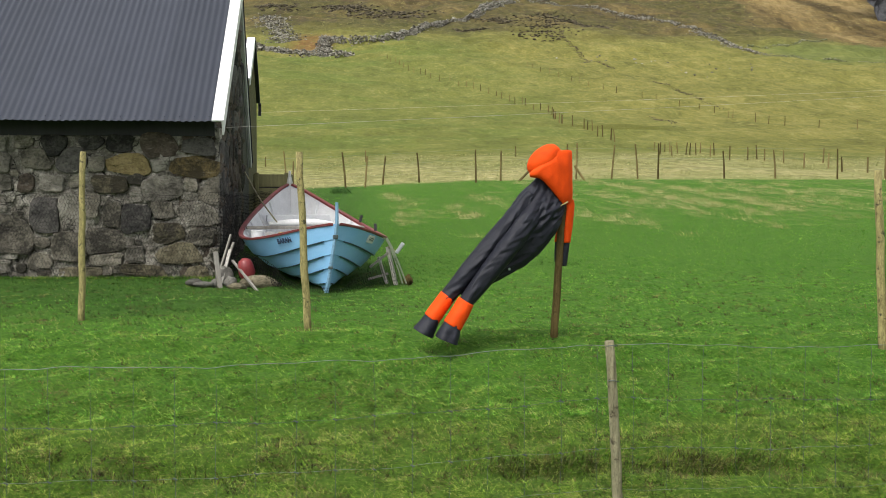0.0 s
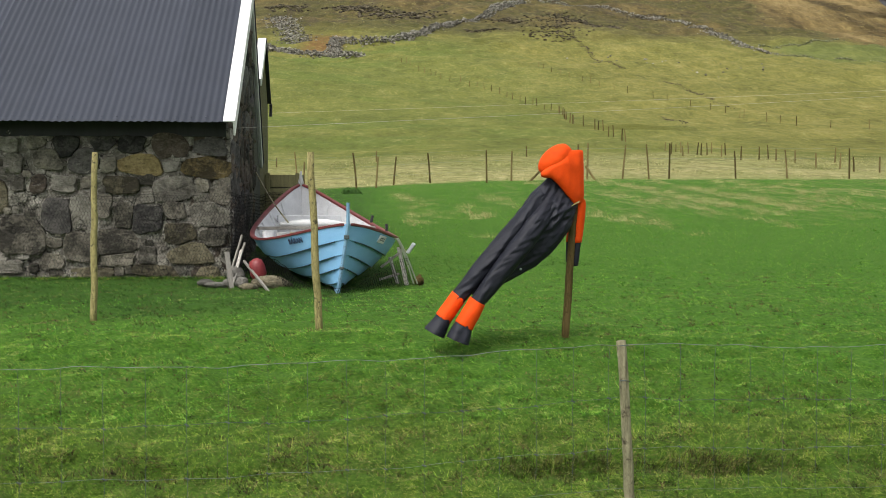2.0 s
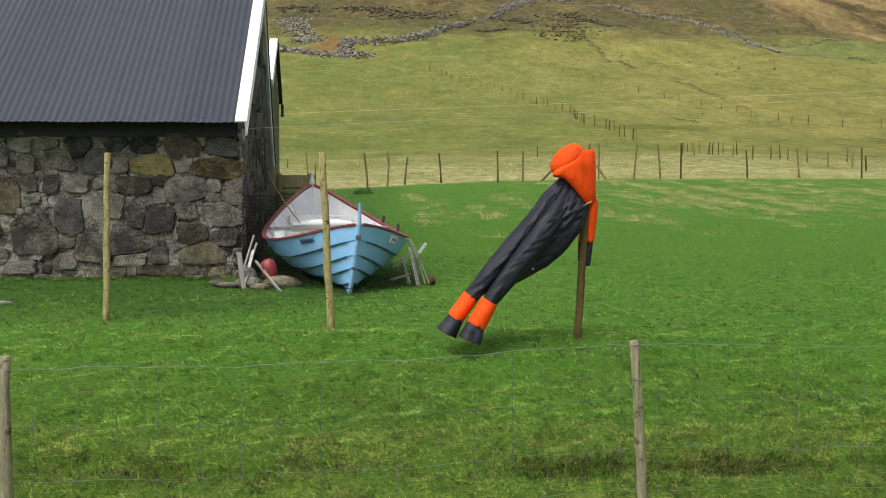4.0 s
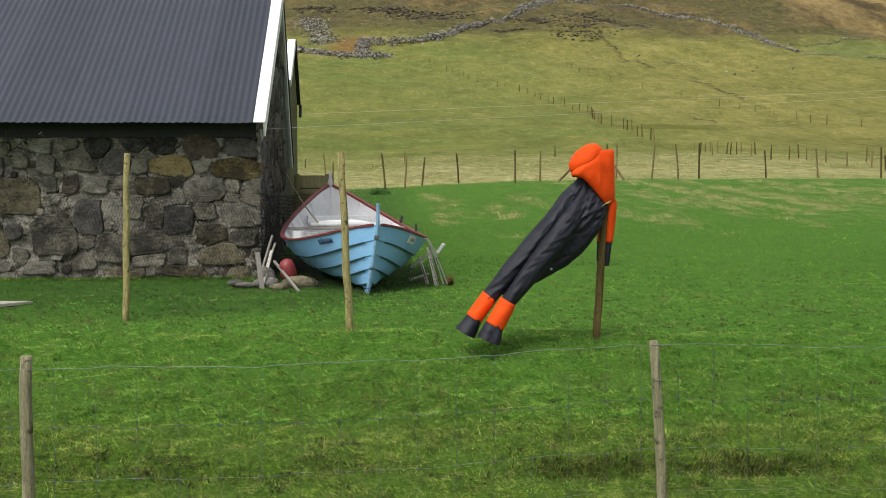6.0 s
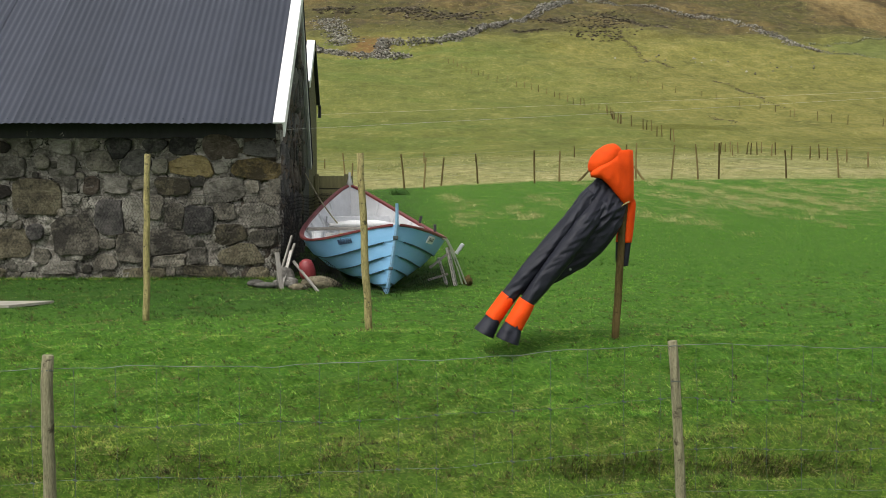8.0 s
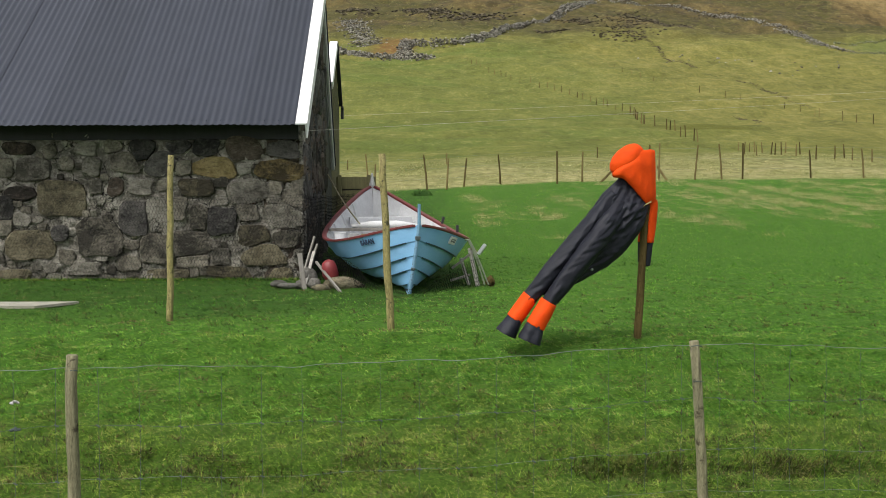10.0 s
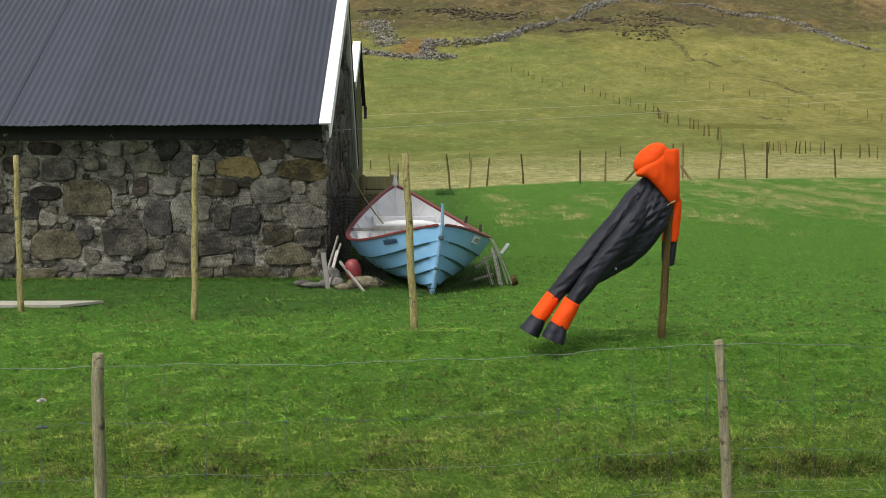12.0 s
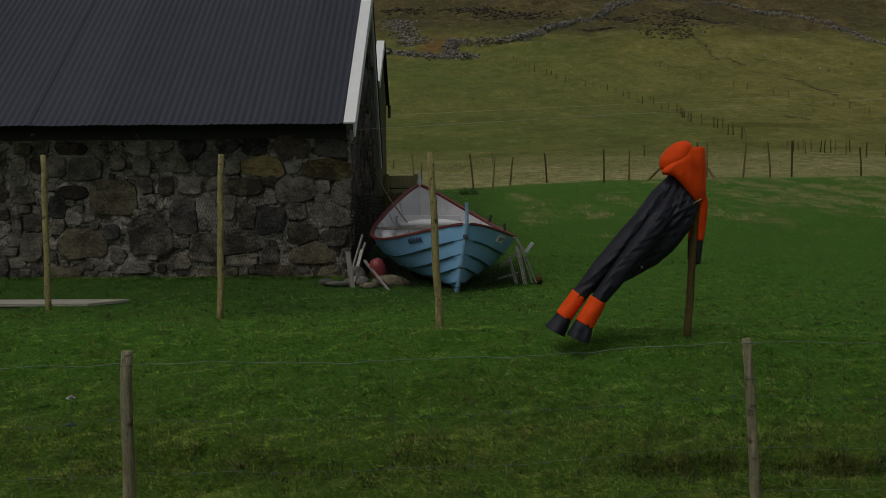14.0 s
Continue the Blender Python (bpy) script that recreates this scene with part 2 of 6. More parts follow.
    c = k.mix(k.math('MULTIPLY', rust, k.step(n2, 0.25, 0.55)), c, (0.15, 0.08, 0.025))
    heath = k.math('MULTIPLY', k.step(k.noise(0.25, 7.0, 0.75, None, (1.0, 0.5, 1.0)), 0.5, 0.6), k.step(y, 285.0, 325.0))
    c = k.mix(k.math('MULTIPLY', heath, 0.8), c, (0.05, 0.036, 0.02))
    c = k.mix(k.math('MULTIPLY', k.step(side, 114.0, 119.0), k.step(y, 240.0, 275.0)), c, brown)
    fine = k.math('ADD', k.math('MULTIPLY', k.noise(0.55, 6.0, 0.75, None, (1.0, 0.4, 1.0)), 0.55), k.math('MULTIPLY', k.noise(2.4, 4.0, 0.7, None, (1.0, 0.35, 0.6)), 0.45))
    out = k.step(y, 43.0, 60.0)
    c = k.mix(k.math('MULTIPLY', out, k.math('MULTIPLY', k.step(fine, 0.52, 0.40), 0.32)), c, (0.045, 0.05, 0.010))
    c = k.mix(k.math('MULTIPLY', out, k.math('MULTIPLY', k.step(fine, 0.52, 0.64), 0.42)), c, (0.31, 0.29, 0.115))
    soil = k.math('MULTIPLY', k.math('MULTIPLY', k.step(y, 7.98, 8.08), k.step(y, 8.3, 8.22)), k.math('MAXIMUM', k.step(k.math('ABSOLUTE', k.math('SUBTRACT', x, 1.27)), 0.46, 0.3), k.step(k.math('ABSOLUTE', k.math('SUBTRACT', x, 2.38)), 0.46, 0.3)))
    c = k.mix(k.math('MULTIPLY', k.math('MULTIPLY', soil, 0.5), k.step(k.noise(7.0, 5.0, 0.75), 0.42, 0.55)), c, (0.045, 0.036, 0.018))
    bog = k.math('ADD', k.math('POWER', k.math('ABSOLUTE', k.math('DIVIDE', k.math('SUBTRACT', x, 25.0), 5.5)), 2.0), k.math('POWER', k.math('ABSOLUTE', k.math('DIVIDE', k.math('SUBTRACT', y, 121.0), 7.0)), 2.0))
    c = k.mix(k.math('MULTIPLY', k.step(k.math('ADD', bog, k.math('MULTIPLY', n2, 0.8)), 1.5, 0.6), 0.7), c, (0.085, 0.088, 0.010))
    plot = k.math('MULTIPLY', k.math('MULTIPLY', k.step(x, 88.0, 95.0), k.step(y, 224.0, 240.0)), k.step(y, 290.0, 278.0))
    c = k.mix(k.math('MULTIPLY', plot, 0.45), c, k.ramp(far, ((0.35, (0.04, 0.075, 0.018)), (0.65, (0.10, 0.15, 0.04)))))
    k.bump(k.math('ADD', n3, k.math('MULTIPLY', n4, 0.5)), 0.7, 0.05)
    return k.done(c, 0.9, 0.0, 0.15)


def blade_material(name, stops, patchy=0.72, dead=True):
    k = Nodes(name)
    r = k.geo.outputs["Random Per Island"]
    n = k.math('ADD', k.math('MULTIPLY', k.noise(22.0, 2.5, 0.6), 0.42), k.math('MULTIPLY', k.noise(7.0, 3.0, 0.6), 0.4))
    n = k.math('ADD', n, k.math('MULTIPLY', k.noise(0.9, 4.0, 0.65), 0.18))
    n = k.step(n, 0.42, 0.58)
    v = k.math('ADD', k.math('MULTIPLY', r, 1 - patchy), k.math('MULTIPLY', n, patchy))
    c = k.ramp(v, stops)
    if dead:
        d = k.math('MULTIPLY', k.step(k.noise(5.5, 6.0, 0.72, None, (0.8, 1.0, 1.0)), 0.55, 0.62), k.step(r, 0.2, 0.6))
        c = k.mix(k.math('MULTIPLY', d, 0.68), c, (0.31, 0.295, 0.088))
        # Dark flecks at random: moss, and the shade of gaps put into colour.
        moss_gap = k.step(k.noise(9.0, 5.0, 0.7, None, (0.8, 1.0, 1.0)), 0.55, 0.61)
        c = k.mix(k.math('MULTIPLY', moss_gap, 0.6), c, (0.018, 0.03, 0.007))
    return k.done(c, 0.75, 0.0, 0.2)


def stone_material(name, stops, island=False, cracked=(0.52, 0.66, 0.8)):
    k = Nodes(name)
    o = k.geo.outputs["Position"]
    big = k.noise(5.0, 6.0, 0.65, o)
    small = k.noise(26.0, 6.0, 0.65, o)
    v = k.math('ADD', k.math('MULTIPLY', k.step(big, 0.3, 0.7), 0.32), k.math('MULTIPLY', k.step(small, 0.3, 0.7), 0.2))
    v = k.math('ADD', v, k.math('MULTIPLY', k.geo.outputs["Random Per Island"] if island else k.info.outputs["Random"], 0.42))
    c = k.ramp(v, stops)
    lichen = k.step(k.noise(14.0, 7.0, 0.75, o), 0.6, 0.68)
    c = k.mix(k.math('MULTIPLY', lichen, 0.3), c, (0.27, 0.26, 0.22))
    # Damp patches at random over the stone.
    dark_patch = k.step(k.noise(1.3, 4.0, 0.6, o), 0.55, 0.7)
    c = k.mix(k.math('MULTIPLY', dark_patch, 0.35), c, (0.03, 0.028, 0.025))
    h = k.math('ADD', big, k.math('MULTIPLY', small, 0.6))
    if not island:
        layer = k.noise(11.0, 8.0, 0.75, o, (0.6, 1.0, 2.2), 1.5)
        c = k.mix(k.math('MULTIPLY', k.step(layer, 0.46, 0.38), 0.5), c, (0.02, 0.018, 0.015))
        c = k.mix(k.math('MULTIPLY', k.step(layer, 0.56, 0.68), 0.3), c, (0.36, 0.34, 0.29))
        h = k.math('ADD', h, layer)
        vo = k.n.new("ShaderNodeTexVoronoi")
        vo.feature = 'DISTANCE_TO_EDGE'
        vo.inputs["Scale"].default_value = 5.5
        wob = k.n.new("ShaderNodeMix")
        wob.data_type = 'VECTOR'
        wob.inputs[0].default_value = 0.12
        k.l.new(o, wob.inputs[4])
        ns = k.n.new("ShaderNodeTexNoise")
        ns.inputs["Scale"].default_value, ns.inputs["Detail"].default_value = 9.0, 6.0
        k.l.new(o, ns.inputs["Vector"])
        k.l.new(ns.outputs["Color"], wob.inputs[5])
        k.l.new(wob.outputs[1], vo.inputs["Vector"])
        crack = k.math('MULTIPLY', k.step(vo.outputs["Distance"], 0.03, 0.004), k.step(k.noise(2.0, 3.0), cracked[0], cracked[1]))
        c = k.mix(k.math('MULTIPLY', crack, cracked[2]), c, (0.012, 0.011, 0.010))
        h = k.math('SUBTRACT', h, crack)
    k.bump(h, 0.8, 0.035)
    return k.done(c, 0.88, 0.0, 0.3)


M_GROUND = ground_material()
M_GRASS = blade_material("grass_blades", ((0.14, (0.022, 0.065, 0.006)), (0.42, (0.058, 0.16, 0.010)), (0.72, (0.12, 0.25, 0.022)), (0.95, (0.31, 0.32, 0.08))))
M_ROUGH = blade_material("rough_grass", ((0.14, (0.030, 0.072, 0.008)), (0.4, (0.140, 0.275, 0.018)), (0.65, (0.285, 0.41, 0.05)), (0.9, (0.38, 0.40, 0.10))), 0.55)
M_DRY = blade_material("dry_grass", ((0.1, (0.13, 0.14, 0.035)), (0.5, (0.34, 0.3, 0.12)), (0.9, (0.52, 0.46, 0.23))), 0.5, False)
M_LAWN = blade_material("pasture_grass", ((0.15, (0.030, 0.108, 0.010)), (0.42, (0.076, 0.238, 0.016)), (0.7, (0.145, 0.36, 0.033)), (0.93, (0.30, 0.46, 0.088))))
M_TUSSOCK = blade_material("tussock_grass", ((0.1, (0.13, 0.17, 0.04)), (0.5, (0.27, 0.26, 0.095)), (0.9, (0.55, 0.50, 0.25))), 0.4, False)
M_STRAW = blade_material("straw_bits", ((0.1, (0.11, 0.12, 0.03)), (0.5, (0.33, 0.31, 0.11)), (0.9, (0.6, 0.54, 0.26))), 0.5, False)
M_BANK = blade_material("withered_bank_grass", ((0.1, (0.03, 0.035, 0.010)), (0.45, (0.11, 0.115, 0.032)), (0.9, (0.29, 0.27, 0.105))), 0.45, False)
M_WEED = blade_material("weed_leaves", ((0.1, (0.016, 0.05, 0.008)), (0.9, (0.055, 0.13, 0.02))), 0.3, False)
M_MATTED = blade_material("matted_brown_grass", ((0.1, (0.045, 0.035, 0.013)), (0.5, (0.145, 0.112, 0.042)), (0.9, (0.28, 0.225, 0.095))), 0.4, False)
M_CLOD_GAP = blade_material("trampled_grass_gap", ((0.1, (0.018, 0.016, 0.008)), (0.5, (0.055, 0.046, 0.018)), (0.9, (0.16, 0.125, 0.05))), 0.5, False)
M_STONE = stone_material("basalt", ((0.25, (0.044, 0.040, 0.031)), (0.5, (0.165, 0.150, 0.117)), (0.8, (0.35, 0.318, 0.25))))
M_TAWNY = stone_material("tawny_stone", ((0.25, (0.048, 0.041, 0.026)), (0.5, (0.15, 0.131, 0.082)), (0.8, (0.29, 0.255, 0.17))))
M_OCHRE = stone_material("ochre_stone", ((0.25, (0.05, 0.039, 0.019)), (0.5, (0.19, 0.142, 0.058)), (0.8, (0.33, 0.26, 0.12))))
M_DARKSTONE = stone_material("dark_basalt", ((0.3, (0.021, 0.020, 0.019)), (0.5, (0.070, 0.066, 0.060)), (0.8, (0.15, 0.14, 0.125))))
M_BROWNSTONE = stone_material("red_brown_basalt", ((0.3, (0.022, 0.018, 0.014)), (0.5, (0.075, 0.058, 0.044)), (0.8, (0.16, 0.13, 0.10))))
M_CHIP = stone_material("mortar_smeared_stone", ((0.25, (0.07, 0.064, 0.051)), (0.5, (0.19, 0.176, 0.144)), (0.8, (0.36, 0.338, 0.285))))
M_MORTAR = stone_material("old_mortar", ((0.25, (0.15, 0.138, 0.113)), (0.5, (0.41, 0.385, 0.325)), (0.8, (0.58, 0.55, 0.48))), False, (0.4, 0.55, 1.0))
M_FIELDSTONE = stone_material("field_stone", ((0.25, (0.03, 0.028, 0.021)), (0.5, (0.185, 0.176, 0.143)), (0.8, (0.40, 0.385, 0.33))), True)
M_CLIFF = worn("cliff_rock", (0.025, 0.026, 0.03), (0.085, 0.085, 0.09), 0.25, 0.9, 0.0, 0.8, 1.5)
M_TURFSTONE = stone_material("turfed_stone", ((0.25, (0.07, 0.08, 0.035)), (0.5, (0.16, 0.17, 0.085)), (0.8, (0.32, 0.32, 0.23))), True)
M_BEACH = stone_material("beach_stone", ((0.25, (0.0792, 0.0756, 0.0648)), (0.5, (0.144, 0.137, 0.119)), (0.8, (0.216, 0.205, 0.18))))
M_OUTCROP = stone_material("outcrop", ((0.25, (0.022, 0.019, 0.011)), (0.5, (0.082, 0.068, 0.04)), (0.8, (0.18, 0.155, 0.105))), True)
M_ROOF = worn("roof_paint", (0.0190, 0.0232, 0.0340), (0.0305, 0.0355, 0.0505), 1.2, 0.5, 0.0, 0.05, 90.0, None, None, 0.45, 0.35)
M_WHITE = worn("white_paint", (0.72, 0.73, 0.73), (0.84, 0.84, 0.83), 4.0, 0.5, 0.0, 0.08, 70.0)
M_GREYWHITE = worn("weathered_white", (0.3, 0.3, 0.29), (0.52, 0.52, 0.5), 5.0, 0.65, 0.0, 0.2, 60.0)
# Tar for real boards, also used on panels that stand in for shade.
M_TAR_SHADE = worn("tarred_timber_and_shade", (0.006, 0.006, 0.007), (0.0175, 0.0175, 0.021), 3.0, 0.6, 0.0, 0.4, 40.0, (6, 6, 0.6))
M_OLIVE = worn("olive_boards", (0.065, 0.062, 0.024), (0.15, 0.138, 0.058), 3.0, 0.75, 0.0, 0.4, 40.0, (6, 6, 0.6))
M_POST = worn("treated_post", (0.10, 0.083, 0.024), (0.42, 0.36, 0.145), 10.0, 0.8, 0.0, 0.6, 45.0, (4, 4, 0.9), (0.05, 0.045, 0.018))
M_GREYPOST = worn("weathered_post", (0.05, 0.044, 0.019), (0.36, 0.33, 0.2), 7.0, 0.85, 0.0, 0.9, 60.0, (6, 6, 0.6), (0.045, 0.036, 0.016))
M_BROWNPOST = worn("brown_post", (0.04, 0.029, 0.009), (0.15, 0.108, 0.043), 5.0, 0.85, 0.0, 0.6, 45.0, (5, 5, 0.4), (0.03, 0.022, 0.008), 0.1)
M_OLDPOST = worn("old_fence_post", (0.06, 0.046, 0.018), (0.2, 0.155, 0.068), 3.0, 0.9, 0.0, 0.3, 20.0, (3, 3, 0.5), None, 0.05, 0.4)
M_PALEWOOD = worn("pale_wood", (0.2, 0.19, 0.145), (0.44, 0.42, 0.34), 3.0, 0.75, 0.0, 0.3, 40.0, (1, 6, 6))
M_OLDGREY = worn("old_grey_wood", (0.13, 0.12, 0.1), (0.3, 0.28, 0.245), 4.0, 0.85, 0.0, 0.4, 50.0, (6, 6, 0.6))
M_PLANK = worn("grey_plank", (0.22, 0.2, 0.17), (0.5, 0.48, 0.43), 4.0, 0.8, 0.0, 0.4, 50.0, (1, 6, 6))
M_WIRE = worn("galvanised_wire", (0.10, 0.125, 0.11), (0.21, 0.25, 0.225), 20.0, 0.6, 0.2, 0.1)
M_STAY = worn("dull_stay_wire", (0.04, 0.055, 0.055), (0.09, 0.115, 0.115), 20.0, 0.6, 0.2, 0.1)
M_NET = worn("rusty_netting", (0.006, 0.006, 0.006), (0.016, 0.015, 0.014), 20.0, 0.9, 0.0, 0.1, 60.0, None, None, 0.08)
M_BLUE = worn("blue_boat_paint", (0.152, 0.352, 0.56), (0.232, 0.448, 0.671), 2.5, 0.45, 0.0, 0.12, 60.0, (0.86, 0.86, 2.58), None)
M_STEM = worn("faded_stem_paint", (0.10, 0.22, 0.34), (0.21, 0.37, 0.50), 6.0, 0.6, 0.0, 0.3, 60.0, None, (0.09, 0.13, 0.16))
M_LAP_SHADOW = worn("lap_shadow_colour", (0.012, 0.035, 0.055), (0.03, 0.08, 0.12), 8.0, 0.6)
M_BOATWHITE = worn("boat_inside_paint", (0.4, 0.41, 0.42), (0.62, 0.63, 0.64), 3.0, 0.55, 0.0, 0.15, 50.0)
M_RED = worn("red_gunwale_paint", (0.085, 0.018, 0.018), (0.22, 0.04, 0.038), 6.0, 0.5, 0.0, 0.2, 60.0, None, (0.11, 0.055, 0.045))
M_BUOY = worn("red_buoy", (0.15, 0.015, 0.018), (0.24, 0.0338, 0.0353), 8.0, 0.5, 0.0, 0.15)
M_BLACK = worn("black_rubber", (0.012, 0.012, 0.013), (0.03, 0.03, 0.032), 12.0, 0.6, 0.0, 0.1)
M_SUIT = worn("black_suit_cloth", (0.0085, 0.0094, 0.0145), (0.018, 0.0195, 0.028), 9.0, 0.58, 0.0, 0.25, 120.0, None, None, 0.24)
M_ORANGE = worn("orange_suit_cloth", (0.62, 0.052, 0.003), (0.79, 0.078, 0.005), 9.0, 0.7, 0.0, 0.2, 120.0, None, None, 0.15)
M_NAVY = worn("navy_lettering", (0.01, 0.02, 0.05), (0.02, 0.035, 0.08), 20.0, 0.6)
M_ALU = worn("dull_aluminium", (0.35, 0.37, 0.38), (0.55, 0.57, 0.58), 10.0, 0.45, 0.6, 0.1)
M_GREENROD = worn("weathered_green_tube", (0.12, 0.15, 0.1), (0.24, 0.27, 0.19), 8.0, 0.6, 0.0, 0.1)
M_TARP = worn("white_canvas", (0.55, 0.56, 0.56), (0.74, 0.74, 0.73), 5.0, 0.7, 0.0, 0.2)
M_WATER = worn("white_water", (0.6, 0.62, 0.64), (0.8, 0.82, 0.84), 0.3, 0.5, 0.0, 0.2, 2.0)


# ---- ground: one sheet out to the skyline ----
def build_ground():
    ys = np.concatenate([np.arange(-80, 4, 6.0), np.arange(4, 6.6, 0.3), np.arange(6.6, 12, 0.035), np.arange(12, 17.6, 0.06), np.arange(17.6, 46, 0.22), np.arange(46, 130, 1.2), np.arange(130, 460, 2.2), np.geomspace(460, 1800, 40)])
    core = np.linspace(-1, 1, 381)
    wing = np.linspace(0, 1, 26)[1:] ** 2
    rows = []
    for y in ys:
        inner = 1.6 + 0.43 * max(y, 6.0)
        outer = 60 + 0.75 * max(y, 0)
        side = inner + (outer - inner) * wing
        xs = np.concatenate([-side[::-1], core * inner, side])
        zs = ground_z(xs, np.full_like(xs, y)) + bumps(xs, np.full_like(xs, y))
        if y > 46:
            zs = zs + [hill_lumps(x, y) for x in xs]
        rows.append(np.stack([xs, np.full_like(xs, y), zs], 1))
    w, n = len(rows[0]), len(rows)
    verts = np.concatenate(rows)
    a = (np.arange(n - 1)[:, None] * w + np.arange(w - 1)[None, :]).ravel()
    quads = np.stack([a, a + 1, a + w + 1, a + w], 1)
    me = bpy.data.meshes.new("ground")
    me.vertices.add(len(verts))
    me.vertices.foreach_set("co", verts.ravel())
    me.loops.add(quads.size)
    me.loops.foreach_set("vertex_index", quads.ravel())
    me.polygons.add(len(quads))
    me.polygons.foreach_set("loop_start", np.arange(0, quads.size, 4))
    me.update(calc_edges=True)
    ob = fit_mesh("ground", me, M_GROUND, smooth=True)
    return tagged(ob, "green pasture rising to an olive-brown hillside", "ground", kind="structure")


build_ground()


def blades(name, label, material, x, y, length, width, lean, seed, category="grass", heading=None, spread=0.5):
    """Many grass blades, two triangles each, rooted on the ground at x, y."""
    rs = np.random.RandomState(seed)
    n = len(x)
    a = rs.uniform(0, 2 * math.pi, n)
    b = rs.uniform(0, 2 * math.pi, n) if heading is None else rs.normal(heading, spread, n)
    ln = length * rs.uniform(0.5, 1.3, n)
    le = lean * rs.uniform(0.3, 1.4, n)
    z = ground_z(x, y) + bumps(x, y) - 0.01
    root = np.stack([x, y, z], 1)
    side = np.stack([np.cos(a), np.sin(a), 0 * a], 1) * (width / 2)[:, None]
    tip = root + np.stack([np.cos(b) * le * ln, np.sin(b) * le * ln, ln * np.sqrt(np.clip(1 - (le * 0.8) ** 2, 0.05, 1))], 1)
    v = np.empty((n, 3, 3))
    v[:, 0], v[:, 1], v[:, 2] = root - side, root + side, tip
    me = bpy.data.meshes.new(name)
    me.vertices.add(3 * n)
    me.vertices.foreach_set("co", v.ravel())
    me.loops.add(3 * n)
    me.loops.foreach_set("vertex_index", np.arange(3 * n))
    me.polygons.add(n)
    me.polygons.foreach_set("loop_start", np.arange(0, 3 * n, 3))
    me.update(calc_edges=True)
    me.validate()
    return tagged(fit_mesh(name, me, material), label, category, kind="stuff")


# ---- posts ----
def log_post(name, at, top, radius, material, label, category="fence post", group="", seed=0, flat=0.0):
    """A round post from the ground to its top, a little crooked, with a sawn head."""
    base = Vector((at[0], at[1], gz(at[0], at[1]) - 0.12))
    top = Vector(top)
    bm = bmesh.new()
    rnd = random.Random(seed)
    pts, rad = [], []
    for i in range(9):
        f = i / 8
        p = base.lerp(top, f)
        if 0 < i < 8:
            p += Vector((rnd.uniform(-1, 1), rnd.uniform(-1, 1), 0)) * radius * 0.22
        pts.append(p - base)
        rad.append(radius * (1.08 - 0.14 * f))
    tube(bm, pts, rad, 10, True, 0.05, seed)
    top_edges = [e for e in bm.edges if all((v.co - (top - base)).length < radius * 1.6 for v in e.verts) and len({f.material_index for f in e.link_faces}) and any(len(f.verts) > 4 for f in e.link_faces)]
    bmesh.ops.bevel(bm, geom=top_edges, offset=radius * 0.15, segments=1, affect='EDGES')
    ob = part(name, bm, material)
    ob.location = base
    for p in ob.data.polygons:
        p.use_smooth = len(p.vertices) == 4
    return tagged(ob, label, category, group)


# ---- the stone boathouse ----
def power_cells(sites, x0, x1, z0, z1, squash):
    """Cells of stones laid close: one polygon for each site (x, z, r)."""
    cells = []
    pts = [(s[0] * squash, s[1], s[2]) for s in sites]
    for i, (ax, az, ar) in enumerate(pts):
        poly = [(x0 * squash, z0), (x1 * squash, z0), (x1 * squash, z1), (x0 * squash, z1)]
        for j, (bx, bz, br) in enumerate(pts):
            if i == j or abs(ax - bx) + abs(az - bz) > 2.2:
                continue
            dx, dz = bx - ax, bz - az
            k = (bx * bx + bz * bz - br * br - ax * ax - az * az + ar * ar) / 2
            out = []
            for p, q in zip(poly, poly[1:] + poly[:1]):
                sp, sq = p[0] * dx + p[1] * dz - k, q[0] * dx + q[1] * dz - k
                if sp <= 0:
                    out.append(p)
                if sp * sq < 0:
                    t = sp / (sp - sq)
                    out.append((p[0] + (q[0] - p[0]) * t, p[1] + (q[1] - p[1]) * t))
            poly = out
            if len(poly) < 3:
                break
        cells.append([(x / squash, z) for x, z in poly] if len(poly) >= 3 else None)
    return cells


